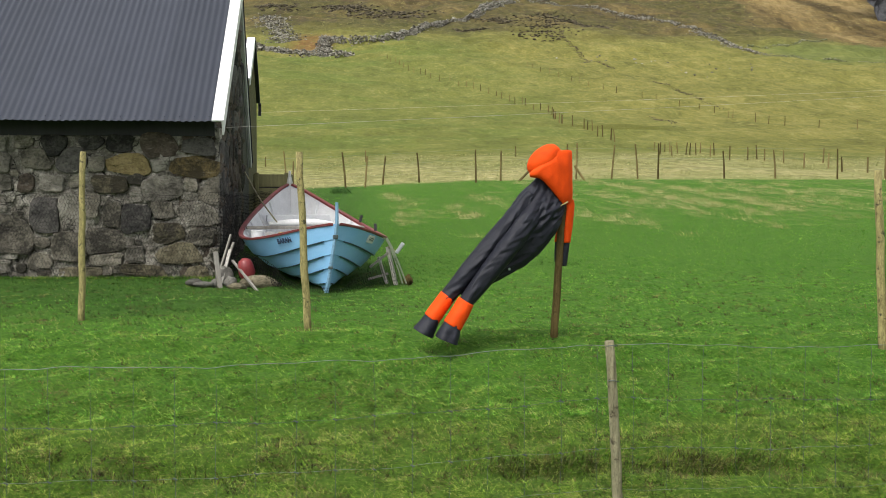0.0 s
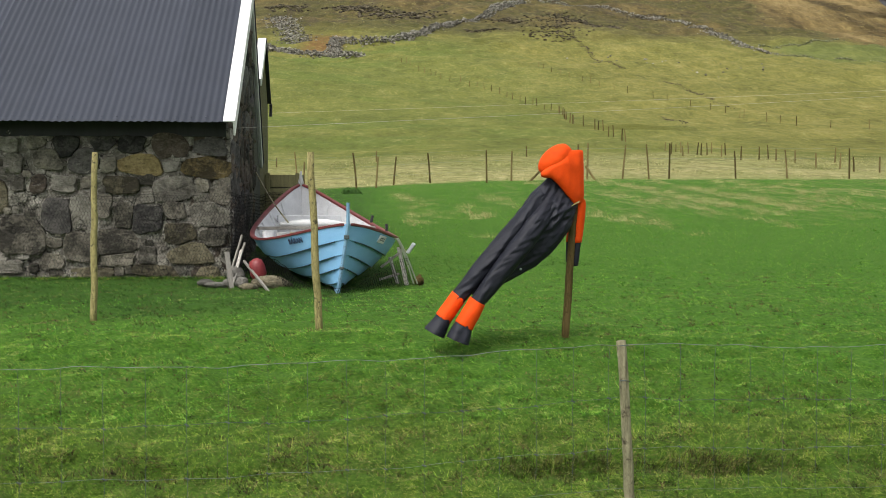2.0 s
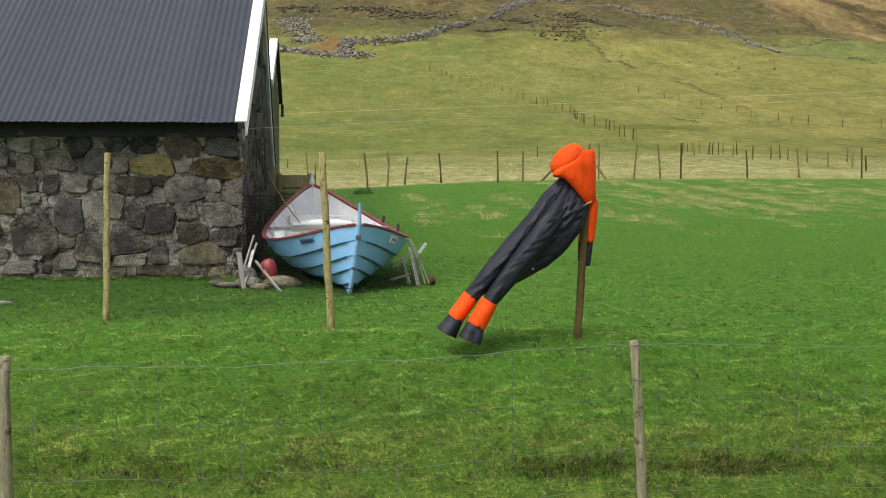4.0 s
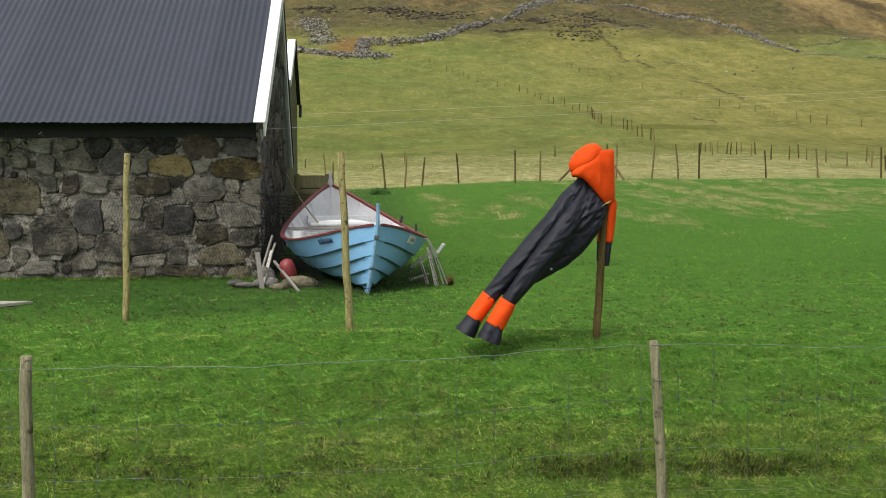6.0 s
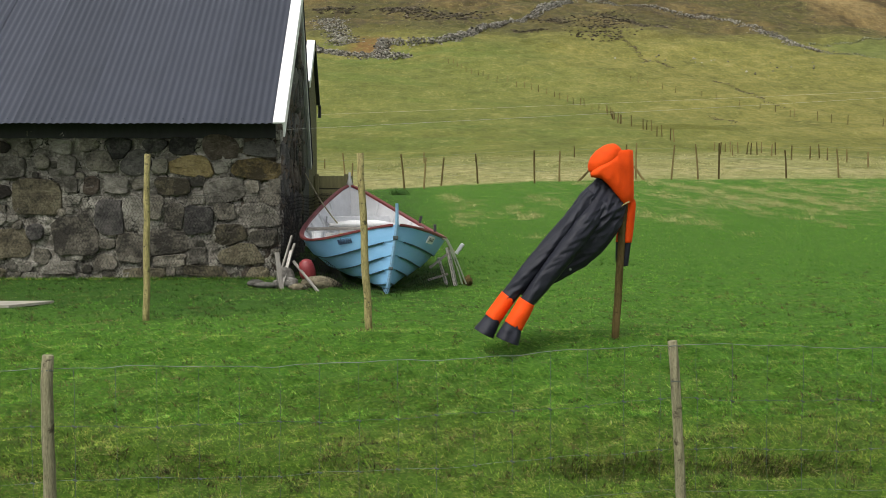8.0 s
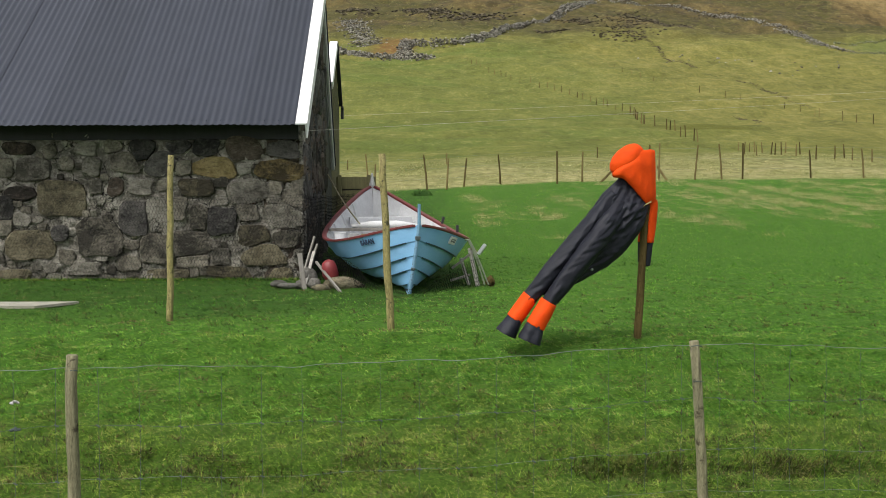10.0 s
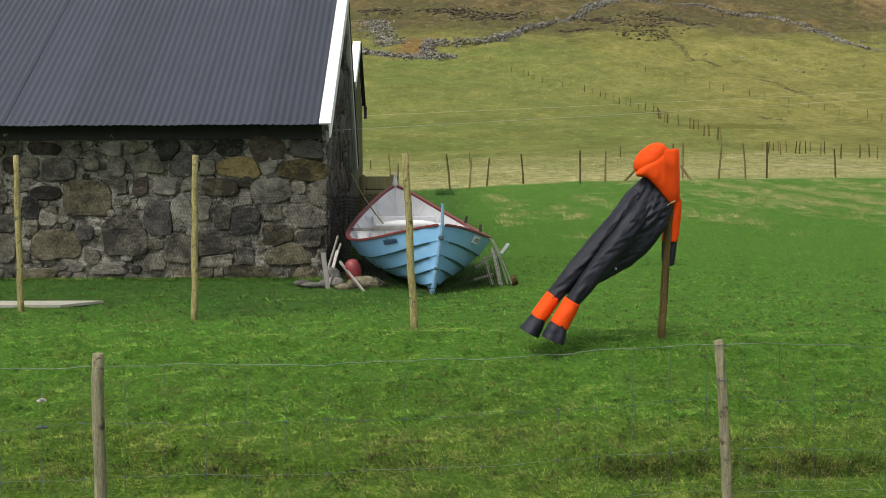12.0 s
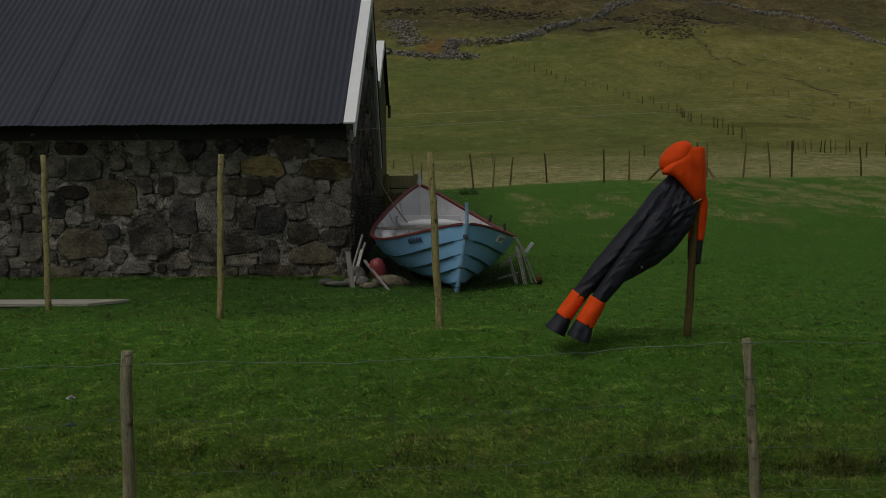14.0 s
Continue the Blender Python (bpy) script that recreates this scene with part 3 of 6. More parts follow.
def stone_piece(poly, seed, gap, proud):
    """A rough-hewn face stone from a cell outline: in its own plane x, z with depth along -y."""
    rnd = random.Random(seed)
    cx = sum(p[0] for p in poly) / len(poly)
    cz = sum(p[1] for p in poly) / len(poly)
    rim = []
    m = len(poly)
    for k in range(m):
        p, prv, nxt = Vector(poly[k]), Vector(poly[k - 1]), Vector(poly[(k + 1) % m])
        if (nxt - p).length < 0.03:
            continue
        c = Vector((cx, cz))
        def jog(q, d):
            return q - c + Vector((rnd.uniform(-d, d), rnd.uniform(-d, d)))
        rim.append(jog(p.lerp(prv, rnd.uniform(0.06, 0.22)), 0.012))
        rim.append(jog(p.lerp(nxt, rnd.uniform(0.06, 0.22)), 0.012))
        if (nxt - p).length > 0.14:
            rim.append(jog(p.lerp(nxt, rnd.uniform(0.4, 0.6)), 0.022))
    n = len(rim)
    if n < 4:
        return None, 0, 0
    size = sum(r.length for r in rim) / n
    if size < 0.03:
        return None, 0, 0
    rim = [r * max(0.35, 1 - (gap * rnd.uniform(0.5, 1.7)) / max(r.length, 0.02)) for r in rim]
    depth = proud * rnd.uniform(0.5, 1.3)
    verts = [(r.x, 0.06, r.y) for r in rim]
    verts += [(r.x * 0.98, -depth * rnd.uniform(0.35, 0.9), r.y * 0.98) for r in rim]
    tilt = (rnd.uniform(-0.1, 0.1), rnd.uniform(-0.1, 0.1))
    ins = [rnd.uniform(0.78, 0.93) for r in rim]
    verts += [(r.x * q, -depth * rnd.uniform(0.8, 1.2) + tilt[0] * r.x + tilt[1] * r.y, r.y * q) for r, q in zip(rim, ins)]
    verts.append((rnd.uniform(-0.2, 0.2) * size, -depth * rnd.uniform(0.8, 1.15), rnd.uniform(-0.2, 0.2) * size))
    faces = []
    for a, b in ((0, n), (n, 2 * n)):
        faces += [(a + k, a + (k + 1) % n, b + (k + 1) % n, b + k) for k in range(n)]
    faces += [(2 * n + k, 2 * n + (k + 1) % n, 3 * n) for k in range(n)]
    me = raw_mesh("stone", verts, faces)
    me.polygons.foreach_set("use_smooth", [i >= n for i in range(len(faces))])
    return me, cx, cz


# the larger stones of the front wall: x, height, half width, half height
GREY_UP = ((-5.64, 1.56, 0.29, 0.16), (-6.05, 1.59, 0.13, 0.14), (-5.17, 1.64, 0.11, 0.11), (-4.83, 1.60, 0.14, 0.14), (-4.39, 1.67, 0.22, 0.17), (-6.60, 1.62, 0.13, 0.16), (-4.78, 1.32, 0.10, 0.13),
           (-6.52, 1.17, 0.16, 0.11), (-5.41, 1.82, 0.11, 0.10), (-4.91, 1.86, 0.17, 0.11), (-4.53, 1.88, 0.14, 0.10), (-6.26, 1.89, 0.11, 0.09), (-2.67, 1.24, 0.33, 0.18), (-3.54, 1.58, 0.12, 0.11),
           (-2.02, 1.17, 0.18, 0.13), (-4.16, 1.32, 0.18, 0.11), (-2.27, 1.30, 0.10, 0.11), (-3.03, 1.38, 0.12, 0.08), (-3.02, 1.15, 0.10, 0.10))
GREY_LOW = ((-4.75, 0.61, 0.33, 0.27), (-6.42, 0.48, 0.17, 0.22), (-6.40, 0.80, 0.16, 0.14), (-6.64, 0.77, 0.07, 0.17), (-5.21, 0.34, 0.13, 0.12), (-4.97, 0.18, 0.26, 0.10), (-4.33, 0.25, 0.17, 0.12),
            (-6.05, 0.76, 0.11, 0.12), (-5.81, 0.86, 0.12, 0.10), (-3.46, 0.53, 0.30, 0.20), (-3.91, 0.45, 0.25, 0.22), (-3.92, 0.93, 0.18, 0.25), (-3.62, 0.99, 0.12, 0.18), (-3.34, 0.90, 0.13, 0.19),
            (-2.18, 0.89, 0.30, 0.19), (-2.65, 0.96, 0.16, 0.13), (-2.12, 0.59, 0.21, 0.13), (-3.03, 0.34, 0.14, 0.14), (-3.43, 0.27, 0.24, 0.10))
DARK_STONES = ((-6.06, 1.03, 0.13, 0.20), (-5.29, 0.68, 0.14, 0.12), (-4.26, 0.90, 0.23, 0.24), (-3.88, 1.64, 0.22, 0.18), (-4.12, 1.83, 0.18, 0.15), (-3.02, 0.84, 0.24, 0.22), (-2.16, 1.83, 0.27, 0.13), (-3.22, 1.87, 0.19, 0.13), (-3.62, 1.89, 0.18, 0.11))
BROWN_STONES = ((-5.85, 1.86, 0.23, 0.10), (-6.34, 1.62, 0.09, 0.12), (-5.83, 1.24, 0.23, 0.10), (-4.50, 1.32, 0.11, 0.14), (-2.70, 1.84, 0.27, 0.17))
TAWNY_STONES = ((-5.25, 1.15, 0.34, 0.25), (-5.73, 0.51, 0.39, 0.25), (-5.95, 0.10, 0.29, 0.09), (-6.55, 1.84, 0.13, 0.09), (-3.37, 1.30, 0.27, 0.13), (-2.57, 0.63, 0.25, 0.15), (-2.45, 0.36, 0.49, 0.17), (-2.19, 0.08, 0.18, 0.11), (-2.84, 0.11, 0.43, 0.09), (-3.81, 0.08, 0.35, 0.09))
OCHRE_STONES = ((-3.12, 1.59, 0.34, 0.16), (-2.22, 1.56, 0.41, 0.17))


def hewn_outline(i, stones, seed):
    """The angular outline of stone i, cut back where it meets its neighbours."""
    cx, cz, hw, hh = stones[i]
    rnd = random.Random(seed)
    n, turn, sq = 28, rnd.uniform(-0.1, 0.1), rnd.uniform(3.0, 6.0)
    poly = []
    cut = [rnd.uniform(0.82, 1.16) for _ in range(9)]
    for k in range(n):
        a = 2 * math.pi * k / n
        ca, sa = math.cos(a), math.sin(a)
        r = (abs(ca) ** sq + abs(sa) ** sq) ** (-1 / sq)
        f = 9 * k / n
        lump = cut[int(f) % 9] * (1 - f % 1) + cut[(int(f) + 1) % 9] * (f % 1)
        px, pz = 0.95 * r * hw * ca * lump, 0.95 * r * hh * sa * lump
        poly.append((px * math.cos(turn) - pz * math.sin(turn), px * math.sin(turn) + pz * math.cos(turn)))
    for j, (ox, oz, ow, oh) in enumerate(stones):
        dx, dz = ox - cx, oz - cz
        d = math.hypot(dx, dz)
        if j == i or d > 1.1 or (hh > 0.09 > oh and ow < 0.18):
            continue
        ux, uz = dx / d, dz / d
        mine = ((abs(ux) / hw) ** 3 + (abs(uz) / hh) ** 3) ** (-1 / 3)
        other = ((abs(ux) / ow) ** 3 + (abs(uz) / oh) ** 3) ** (-1 / 3)
        if mine + other < d:
            continue
        k = d * mine / (mine + other) - 0.003
        out = []
        for p, q in zip(poly, poly[1:] + poly[:1]):
            sp, sq2 = p[0] * ux + p[1] * uz - k, q[0] * ux + q[1] * uz - k
            if sp <= 0:
                out.append(p)
            if sp * sq2 < 0:
                t = sp / (sp - sq2)
                out.append((p[0] + (q[0] - p[0]) * t, p[1] + (q[1] - p[1]) * t))
        poly = out
        if len(poly) < 4:
            return None
    return [(max(-9.9 - cx, min(p[0], -1.885 - cx)), p[1]) for p in poly]


def hewn_stone(poly, seed, proud):
    """A rough face stone: a broken rim, a chipped edge and an uneven, nearly flat face."""
    rnd = random.Random(seed)
    m = max(13, min(20, len(poly)))
    pts = [Vector(p) for p in poly]
    per = [0.0]
    for p, q in zip(pts, pts[1:] + pts[:1]):
        per.append(per[-1] + (q - p).length)
    rim = []
    for k in range(m):
        at = per[-1] * (k + rnd.uniform(-0.25, 0.25)) / m % per[-1]
        i = max(j for j in range(len(pts)) if per[j] <= at)
        f = (at - per[i]) / max(per[i + 1] - per[i], 1e-6)
        rim.append(pts[i].lerp(pts[(i + 1) % len(pts)], f))
    size = sum(r.length for r in rim) / m
    rim = [r * (1 + rnd.uniform(-0.05, 0.04) * min(1, 0.14 / size)) for r in rim]
    tilt = (rnd.uniform(-0.11, 0.11), rnd.uniform(-0.14, 0.05))
    depth = proud * rnd.uniform(0.7, 1.2)

    def face(r, q, lift):
        return (r.x * q, -depth * lift + tilt[0] * r.x * q + tilt[1] * r.y * q + 0.02 * noise.noise(Vector((r.x * q * 7, r.y * q * 9, seed))), r.y * q)

    verts = [(r.x * 1.02, 0.07, r.y * 1.02) for r in rim]
    verts += [face(r, 1.0, rnd.uniform(0.4, 1.0)) for r in rim]
    verts += [face(r, rnd.uniform(0.88, 0.96), rnd.uniform(0.85, 1.15)) for r in rim]
    verts += [face(r, rnd.uniform(0.38, 0.52), rnd.uniform(0.85, 1.25)) for r in rim]
    verts.append(face(Vector((0.0, 0.0)), 1.0, rnd.uniform(0.8, 1.3)))
    faces = []
    for a in (0, m, 2 * m):
        faces += [(a + k, a + (k + 1) % m, a + m + (k + 1) % m, a + m + k) for k in range(m)]
    faces += [(3 * m + k, 3 * m + (k + 1) % m, 4 * m) for k in range(m)]
    me = raw_mesh("stone", verts, faces)
    me.polygons.foreach_set("use_smooth", [i >= 3 * m for i in range(len(faces))])
    return me


def fill_sites(big, x0, x1, z0, z1, seed, lo=0.055, hi=0.12, tries=900):
    rnd = random.Random(seed)
    sites = list(big)
    for _ in range(tries):
        r = rnd.uniform(lo, hi)
        x, z = rnd.uniform(x0 + 0.04, x1 - 0.04), rnd.uniform(z0 + 0.03, z1 - 0.03)
        if all(math.hypot((x - a) * 0.7, z - b) > (r + c) * 0.86 for a, b, c in sites):
            sites.append((x, z, r))
    return sites


HUT_R, HUT_L, FRONT, EAVE_Y, EAVE_Z, RIDGE_Y, RIDGE_Z, BACK_Y, BACK_Z = -1.89, -10.2, 17.52, 16.93, 2.155, 20.45, 4.585, 22.36, 1.66
SLOPE = (RIDGE_Z - EAVE_Z) / (RIDGE_Y - EAVE_Y)


def mortar_sheet(w, h, top, seed, amp=0.03):
    """A lumpy mortar face in x, z with a core 0.5 m thick behind it."""
    nx, nz = int(w / 0.028), int(h / 0.028)
    verts, faces = [], []
    for i in range(nx + 1):
        for j in range(nz + 1):
            x = w * i / nx
            z = min(h * j / nz, top(x))
            d = -amp * (0.2 + 1.5 * noise.noise(Vector((x * 4, seed, z * 4))) + 1.1 * noise.noise(Vector((x * 11, seed, z * 11))) + 0.8 * noise.noise(Vector((x * 27, seed, z * 27))))
            if i in (0, nx) or j in (0, nz):
                d = 0
            verts.append((x, d, z))
    c = len(verts)
    for i in range(nx):
        for j in range(nz):
            a = i * (nz + 1) + j
            faces.append((a, a + nz + 1, a + nz + 2, a + 1))
    verts += [(0, 0.5, 0), (w, 0.5, 0), (w, 0.5, top(w)), (0, 0.5, top(0))]
    b = nx * (nz + 1)
    faces += [(c + 1, c, c + 3, c + 2), (0, nz, c + 3, c), (b + nz, b, c + 1, c + 2)]
    return raw_mesh("wall", verts, faces)


def build_boathouse():
    house = thing("boathouse", "old stone boathouse with a dark corrugated roof and white verge boards", "boathouse", (HUT_R, FRONT, 0.0))
    inv = Matrix.Translation((-HUT_R, -FRONT, 0.0))
    # front wall
    z0, z1 = -0.1, 2.1
    wall = fit_mesh("wall", mortar_sheet(HUT_R - HUT_L, z1 - z0, lambda x: z1 - z0, 3.0, 0.034), M_MORTAR, house, "rough stone wall with pale old mortar", True)
    wall.location = (HUT_L - HUT_R, 0.012, z0)
    named = ((GREY_UP + GREY_LOW, M_STONE), (DARK_STONES, M_DARKSTONE), (BROWN_STONES, M_BROWNSTONE), (TAWNY_STONES, M_TAWNY), (OCHRE_STONES, M_OCHRE))
    laid = [st for group, _ in named for st in group]
    look_of = [M_CHIP if mat is M_STONE and i % 3 == 0 else mat for group, mat in named for i, _ in enumerate(group)]
    rnd = random.Random(5)

    def add_stones(tries, lo, hi, x0, x1, room):
        for _ in range(tries):
            h = rnd.uniform(lo, hi)
            w = h * rnd.uniform(0.9, 1.9)
            x, z = rnd.uniform(x0, x1), rnd.uniform(0.03, 1.9 - h)
            if all(abs(x - a) > (w + c) * room or abs(z - b) > (h + d) * room for a, b, c, d in laid):
                laid.append((x, z, w, h))
                look_of.append(rnd.choice((M_STONE, M_CHIP) if h < 0.1 else (M_STONE, M_STONE, M_DARKSTONE, M_TAWNY)))

    add_stones(900, 0.1, 0.22, HUT_L, -6.75, 0.9)
    add_stones(1500, 0.04, 0.09, HUT_L, HUT_R - 0.05, 0.8)
    for i, (cx, cz, hw, hh) in enumerate(laid):
        poly = hewn_outline(i, laid, 40 + i)
        if poly is None:
            continue
        st = fit_mesh("stone", hewn_stone(poly, 40 + i, 0.034 if hh > 0.09 else 0.02), look_of[i], wall)
        st.location = (cx - HUT_L, -0.032, cz - z0)
    # gable: stone in front, tarred boards behind
    glen = 3.7
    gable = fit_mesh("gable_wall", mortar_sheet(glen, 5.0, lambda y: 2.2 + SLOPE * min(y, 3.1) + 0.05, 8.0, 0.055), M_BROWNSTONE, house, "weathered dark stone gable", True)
    gable.matrix_local = Matrix.Translation((-0.05, 0.01, -0.1)) @ Matrix.Rotation(radians(90), 4, 'Z')
    gs = fill_sites((), 0, glen, 0.0, 4.4, 9, 0.09, 0.2, 500)
    for i, poly in enumerate(power_cells(gs, 0, glen, -0.05, 4.5, 0.9)):
        if poly is None:
            continue
        cx = sum(p[0] for p in poly) / len(poly)
        cz = sum(p[1] for p in poly) / len(poly)
        if cz > 2.0 + SLOPE * cx - 0.15:
            continue
        me, cx, cz = stone_piece(poly, 700 + i, 0.012, 0.035)
        if me is None:
            continue
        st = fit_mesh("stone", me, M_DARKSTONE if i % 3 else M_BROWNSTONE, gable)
        st.location = (cx, -0.03, cz + 0.1)
    y = glen
    while y < BACK_Y - FRONT - 0.05:
        top = RIDGE_Z - 0.12 - (RIDGE_Z - BACK_Z) * max(0, (y + 0.07 + FRONT - RIDGE_Y) / (BACK_Y - RIDGE_Y))
        bm = bmesh.new()
        box(bm, (-0.06, y, 0.0), (0.0, y + 0.135, top), 0.006)
        part("board", bm, M_TAR_SHADE, house, "tarred vertical board")
        y += 0.142
    # unseen rear and far end walls close the house
    bm = bmesh.new()
    box(bm, (HUT_L - HUT_R, BACK_Y - FRONT - 0.45, -0.1), (-0.1, BACK_Y - FRONT - 0.05, BACK_Z - 0.05))
    part("rear_wall", bm, M_MORTAR, house)
    bm = bmesh.new()
    lx = HUT_L - HUT_R
    prof = [(0.5, 0), (BACK_Y - FRONT - 0.5, 0), (BACK_Y - FRONT - 0.5, BACK_Z - 0.1), (RIDGE_Y - FRONT, RIDGE_Z - 0.15), (0.5, 2.35)]
    a = [bm.verts.new((lx, p, q)) for p, q in prof]
    b = [bm.verts.new((lx + 0.5, p, q)) for p, q in prof]
    bm.faces.new(a[::-1])
    bm.faces.new(b)
    for k in range(5):
        bm.faces.new((a[k], a[(k + 1) % 5], b[(k + 1) % 5], b[k]))
    part("far_gable", bm, M_MORTAR, house)
    # corrugated sheets
    pitch, per = 0.098, 9
    wsheet = pitch * per
    slope_len = math.hypot(RIDGE_Y - EAVE_Y, RIDGE_Z - EAVE_Z)
    bm = bmesh.new()
    box(bm, (lx - 0.1, EAVE_Y - FRONT + 0.12, -0.05), (-0.03, RIDGE_Y - FRONT, -0.03), 0, Matrix.Translation((0, 0, EAVE_Z + 0.0)) @ Matrix.Translation((0, EAVE_Y - FRONT, 0)) @ Matrix.Rotation(math.atan(SLOPE), 4, 'X') @ Matrix.Diagonal((1, slope_len / (RIDGE_Y - EAVE_Y), 1, 1)) @ Matrix.Translation((0, FRONT - EAVE_Y, 0)))
    roof = part("roof", bm, M_TAR_SHADE, house, "dark corrugated metal roof on tarred boards")

    def sheet_mesh(length, rows):
        verts, faces = [], []
        cols = per * 8 + 5
        for j in range(rows + 1):
            for i in range(cols):
                x = pitch * i / 8
                verts.append((x, length * j / rows, 0.0062 * math.cos(2 * math.pi * i / 8) + 0.004 * math.cos(2 * math.pi * i / cols)))
        for j in range(rows):
            for i in range(cols - 1):
                a0 = j * cols + i
                faces.append((a0, a0 + 1, a0 + cols + 1, a0 + cols))
        return raw_mesh("roof_sheet", verts, faces)

    me = sheet_mesh(slope_len, 3)
    me.polygons.foreach_set("use_smooth", [True] * len(me.polygons))
    me.materials.append(M_ROOF)
    back_len = math.hypot(BACK_Y - RIDGE_Y, RIDGE_Z - BACK_Z)
    me2 = sheet_mesh(back_len, 1)
    me2.materials.append(M_ROOF)
    k = 0
    x = 0.03 - wsheet
    while x > lx - 0.5:
        s = new("roof_sheet", me)
        s.parent = roof
        s.matrix_local = Matrix.Translation((x, EAVE_Y - FRONT + 0.006 * math.sin(k * 2.1), EAVE_Z + 0.004 * (k % 2))) @ Matrix.Rotation(math.atan(SLOPE), 4, 'X')
        s = new("roof_sheet", me2)
        s.parent = roof
        s.matrix_local = Matrix.Translation((x, RIDGE_Y - FRONT, RIDGE_Z)) @ Matrix.Rotation(-math.atan2(RIDGE_Z - BACK_Z, BACK_Y - RIDGE_Y), 4, 'X')
        x -= wsheet
        k += 1
    # roofing screws on the crests above the eave
    bm = bmesh.new()
    box(bm, (-0.008, -0.008, 0.0), (0.008, 0.008, 0.014), 0.003)
    screw_me = bpy.data.meshes.new("roof_screw")
    bm.to_mesh(screw_me)
    bm.free()
    screw_me.materials.append(M_ROOF)
    q = 0.03 - pitch
    while q > lx:
        sc = new("roof_screw", screw_me)
        sc.parent = roof
        sc.matrix_local = Matrix.Translation((0, EAVE_Y - FRONT, EAVE_Z)) @ Matrix.Rotation(math.atan(SLOPE), 4, 'X') @ Matrix.Translation((q, 0.11, 0.0))
        q -= pitch * 2
    # dark board added below the eave to stand in for its shade
    bm = bmesh.new()
    box(bm, (lx, -0.03, 1.975), (-0.05, 0.3, 2.5), 0.006)
    part("wall_plate", bm, M_TAR_SHADE, house, "dark board standing in for the shade under the eave")
    # white verge boards: cap on the slope, face on the gable
    ang = math.atan(SLOPE)
    base = Matrix.Translation((0.075, EAVE_Y - FRONT, EAVE_Z)) @ Matrix.Rotation(radians(0.5), 4, 'Z') @ Matrix.Rotation(ang, 4, 'X')
    bm = bmesh.new()
    box(bm, (-0.1, -0.03, 0.015), (0.06, slope_len + 0.01, 0.04), 0.004, base)
    part("verge_cap", bm, M_WHITE, house, "white painted verge board")
    bm = bmesh.new()
    box(bm, (0.028, -0.025, -0.2), (0.052, slope_len, 0.012), 0.004, base)
    part("barge_board", bm, M_WHITE, house, "white painted barge board")
    bang = math.atan2(RIDGE_Z - BACK_Z, BACK_Y - RIDGE_Y)
    base = Matrix.Translation((0, RIDGE_Y - FRONT, RIDGE_Z)) @ Matrix.Rotation(-bang, 4, 'X')
    bm = bmesh.new()
    box(bm, (0.025, 0.0, -0.15), (0.06, back_len, 0.02), 0.004, base)
    box(bm, (-0.05, 0.0, -0.14), (0.024, back_len, -0.1), 0.0, base)
    part("barge_board", bm, M_GREYWHITE, house, "weathered grey-white rear barge board")
    return house


build_boathouse()


def build_shed():
    """The small shed that stands behind the boathouse."""
    x1, x0 = -1.93, -6.0
    fy, ry, by = 22.66, 23.76, 24.66
    ez, rz, bz = 3.16, 4.0, 2.95
    shed = thing("shed", "olive-brown boarded shed with white verge boards", "shed", (x1, fy, gz(x1, fy)))
    g = gz(x1, fy)
    y = 0.0
    i = 0
    while y < by - fy - 0.05:
        bm = bmesh.new()
        mid = fy + y + 0.06
        top = (ez + (rz - ez) * (mid - fy) / (ry - fy)) if mid < ry else (rz - (rz - bz) * (mid - ry) / (by - ry))
        box(bm, (-0.03 - 0.008 * (i % 2), y, -0.1), (-0.005 * (i % 2), y + 0.118, top - g - 0.05), 0.004)
        part("board", bm, M_OLIVE, shed)
        y += 0.121
        i += 1
    bm = bmesh.new()
    box(bm, (x0 - x1, 0.02, -0.1), (-0.05, by - fy - 0.04, bz - g - 0.1), 0)
    part("wall", bm, M_OLIVE, shed)
    for (ya, za, yb, zb, mat, nm) in ((fy - 0.05, ez, ry, rz, M_WHITE, "verge_cap"), (ry, rz, by + 0.06, bz - 0.06, M_TAR_SHADE, "rear_verge")):
        ln, an = math.hypot(yb - ya, zb - za), math.atan2(zb - za, yb - ya)
        m = Matrix.Translation((0, ya - fy, za - g)) @ Matrix.Rotation(an, 4, 'X')
        bm = bmesh.new()
        box(bm, (x0 - x1, 0, -0.03), (-0.08, ln, 0.0), 0, m)
        part("roof", bm, M_ROOF, shed)
        bm = bmesh.new()
        if nm == "verge_cap":
            box(bm, (-0.09, -0.02, 0.0), (0.055, ln, 0.03), 0.004, m)
            box(bm, (0.03, -0.02, -0.12), (0.055, ln, -0.002), 0.004, m)
        else:
            box(bm, (0.0, 0.0, -0.06), (0.07, ln, 0.02), 0.004, m)
        part(nm, bm, mat, shed, "white painted verge board" if mat is M_WHITE else "black verge strip")
    bm = bmesh.new()
    tube(bm, [(0.06, by - fy + 0.05, bz - g - 0.1), (0.06, by - fy + 0.1, bz - g - 0.16), (0.055, by - fy + 0.1, bz - g - 0.34)], 0.03, 8)
    part("gutter_end", bm, M_BLACK, shed, "black gutter outlet")


build_shed()


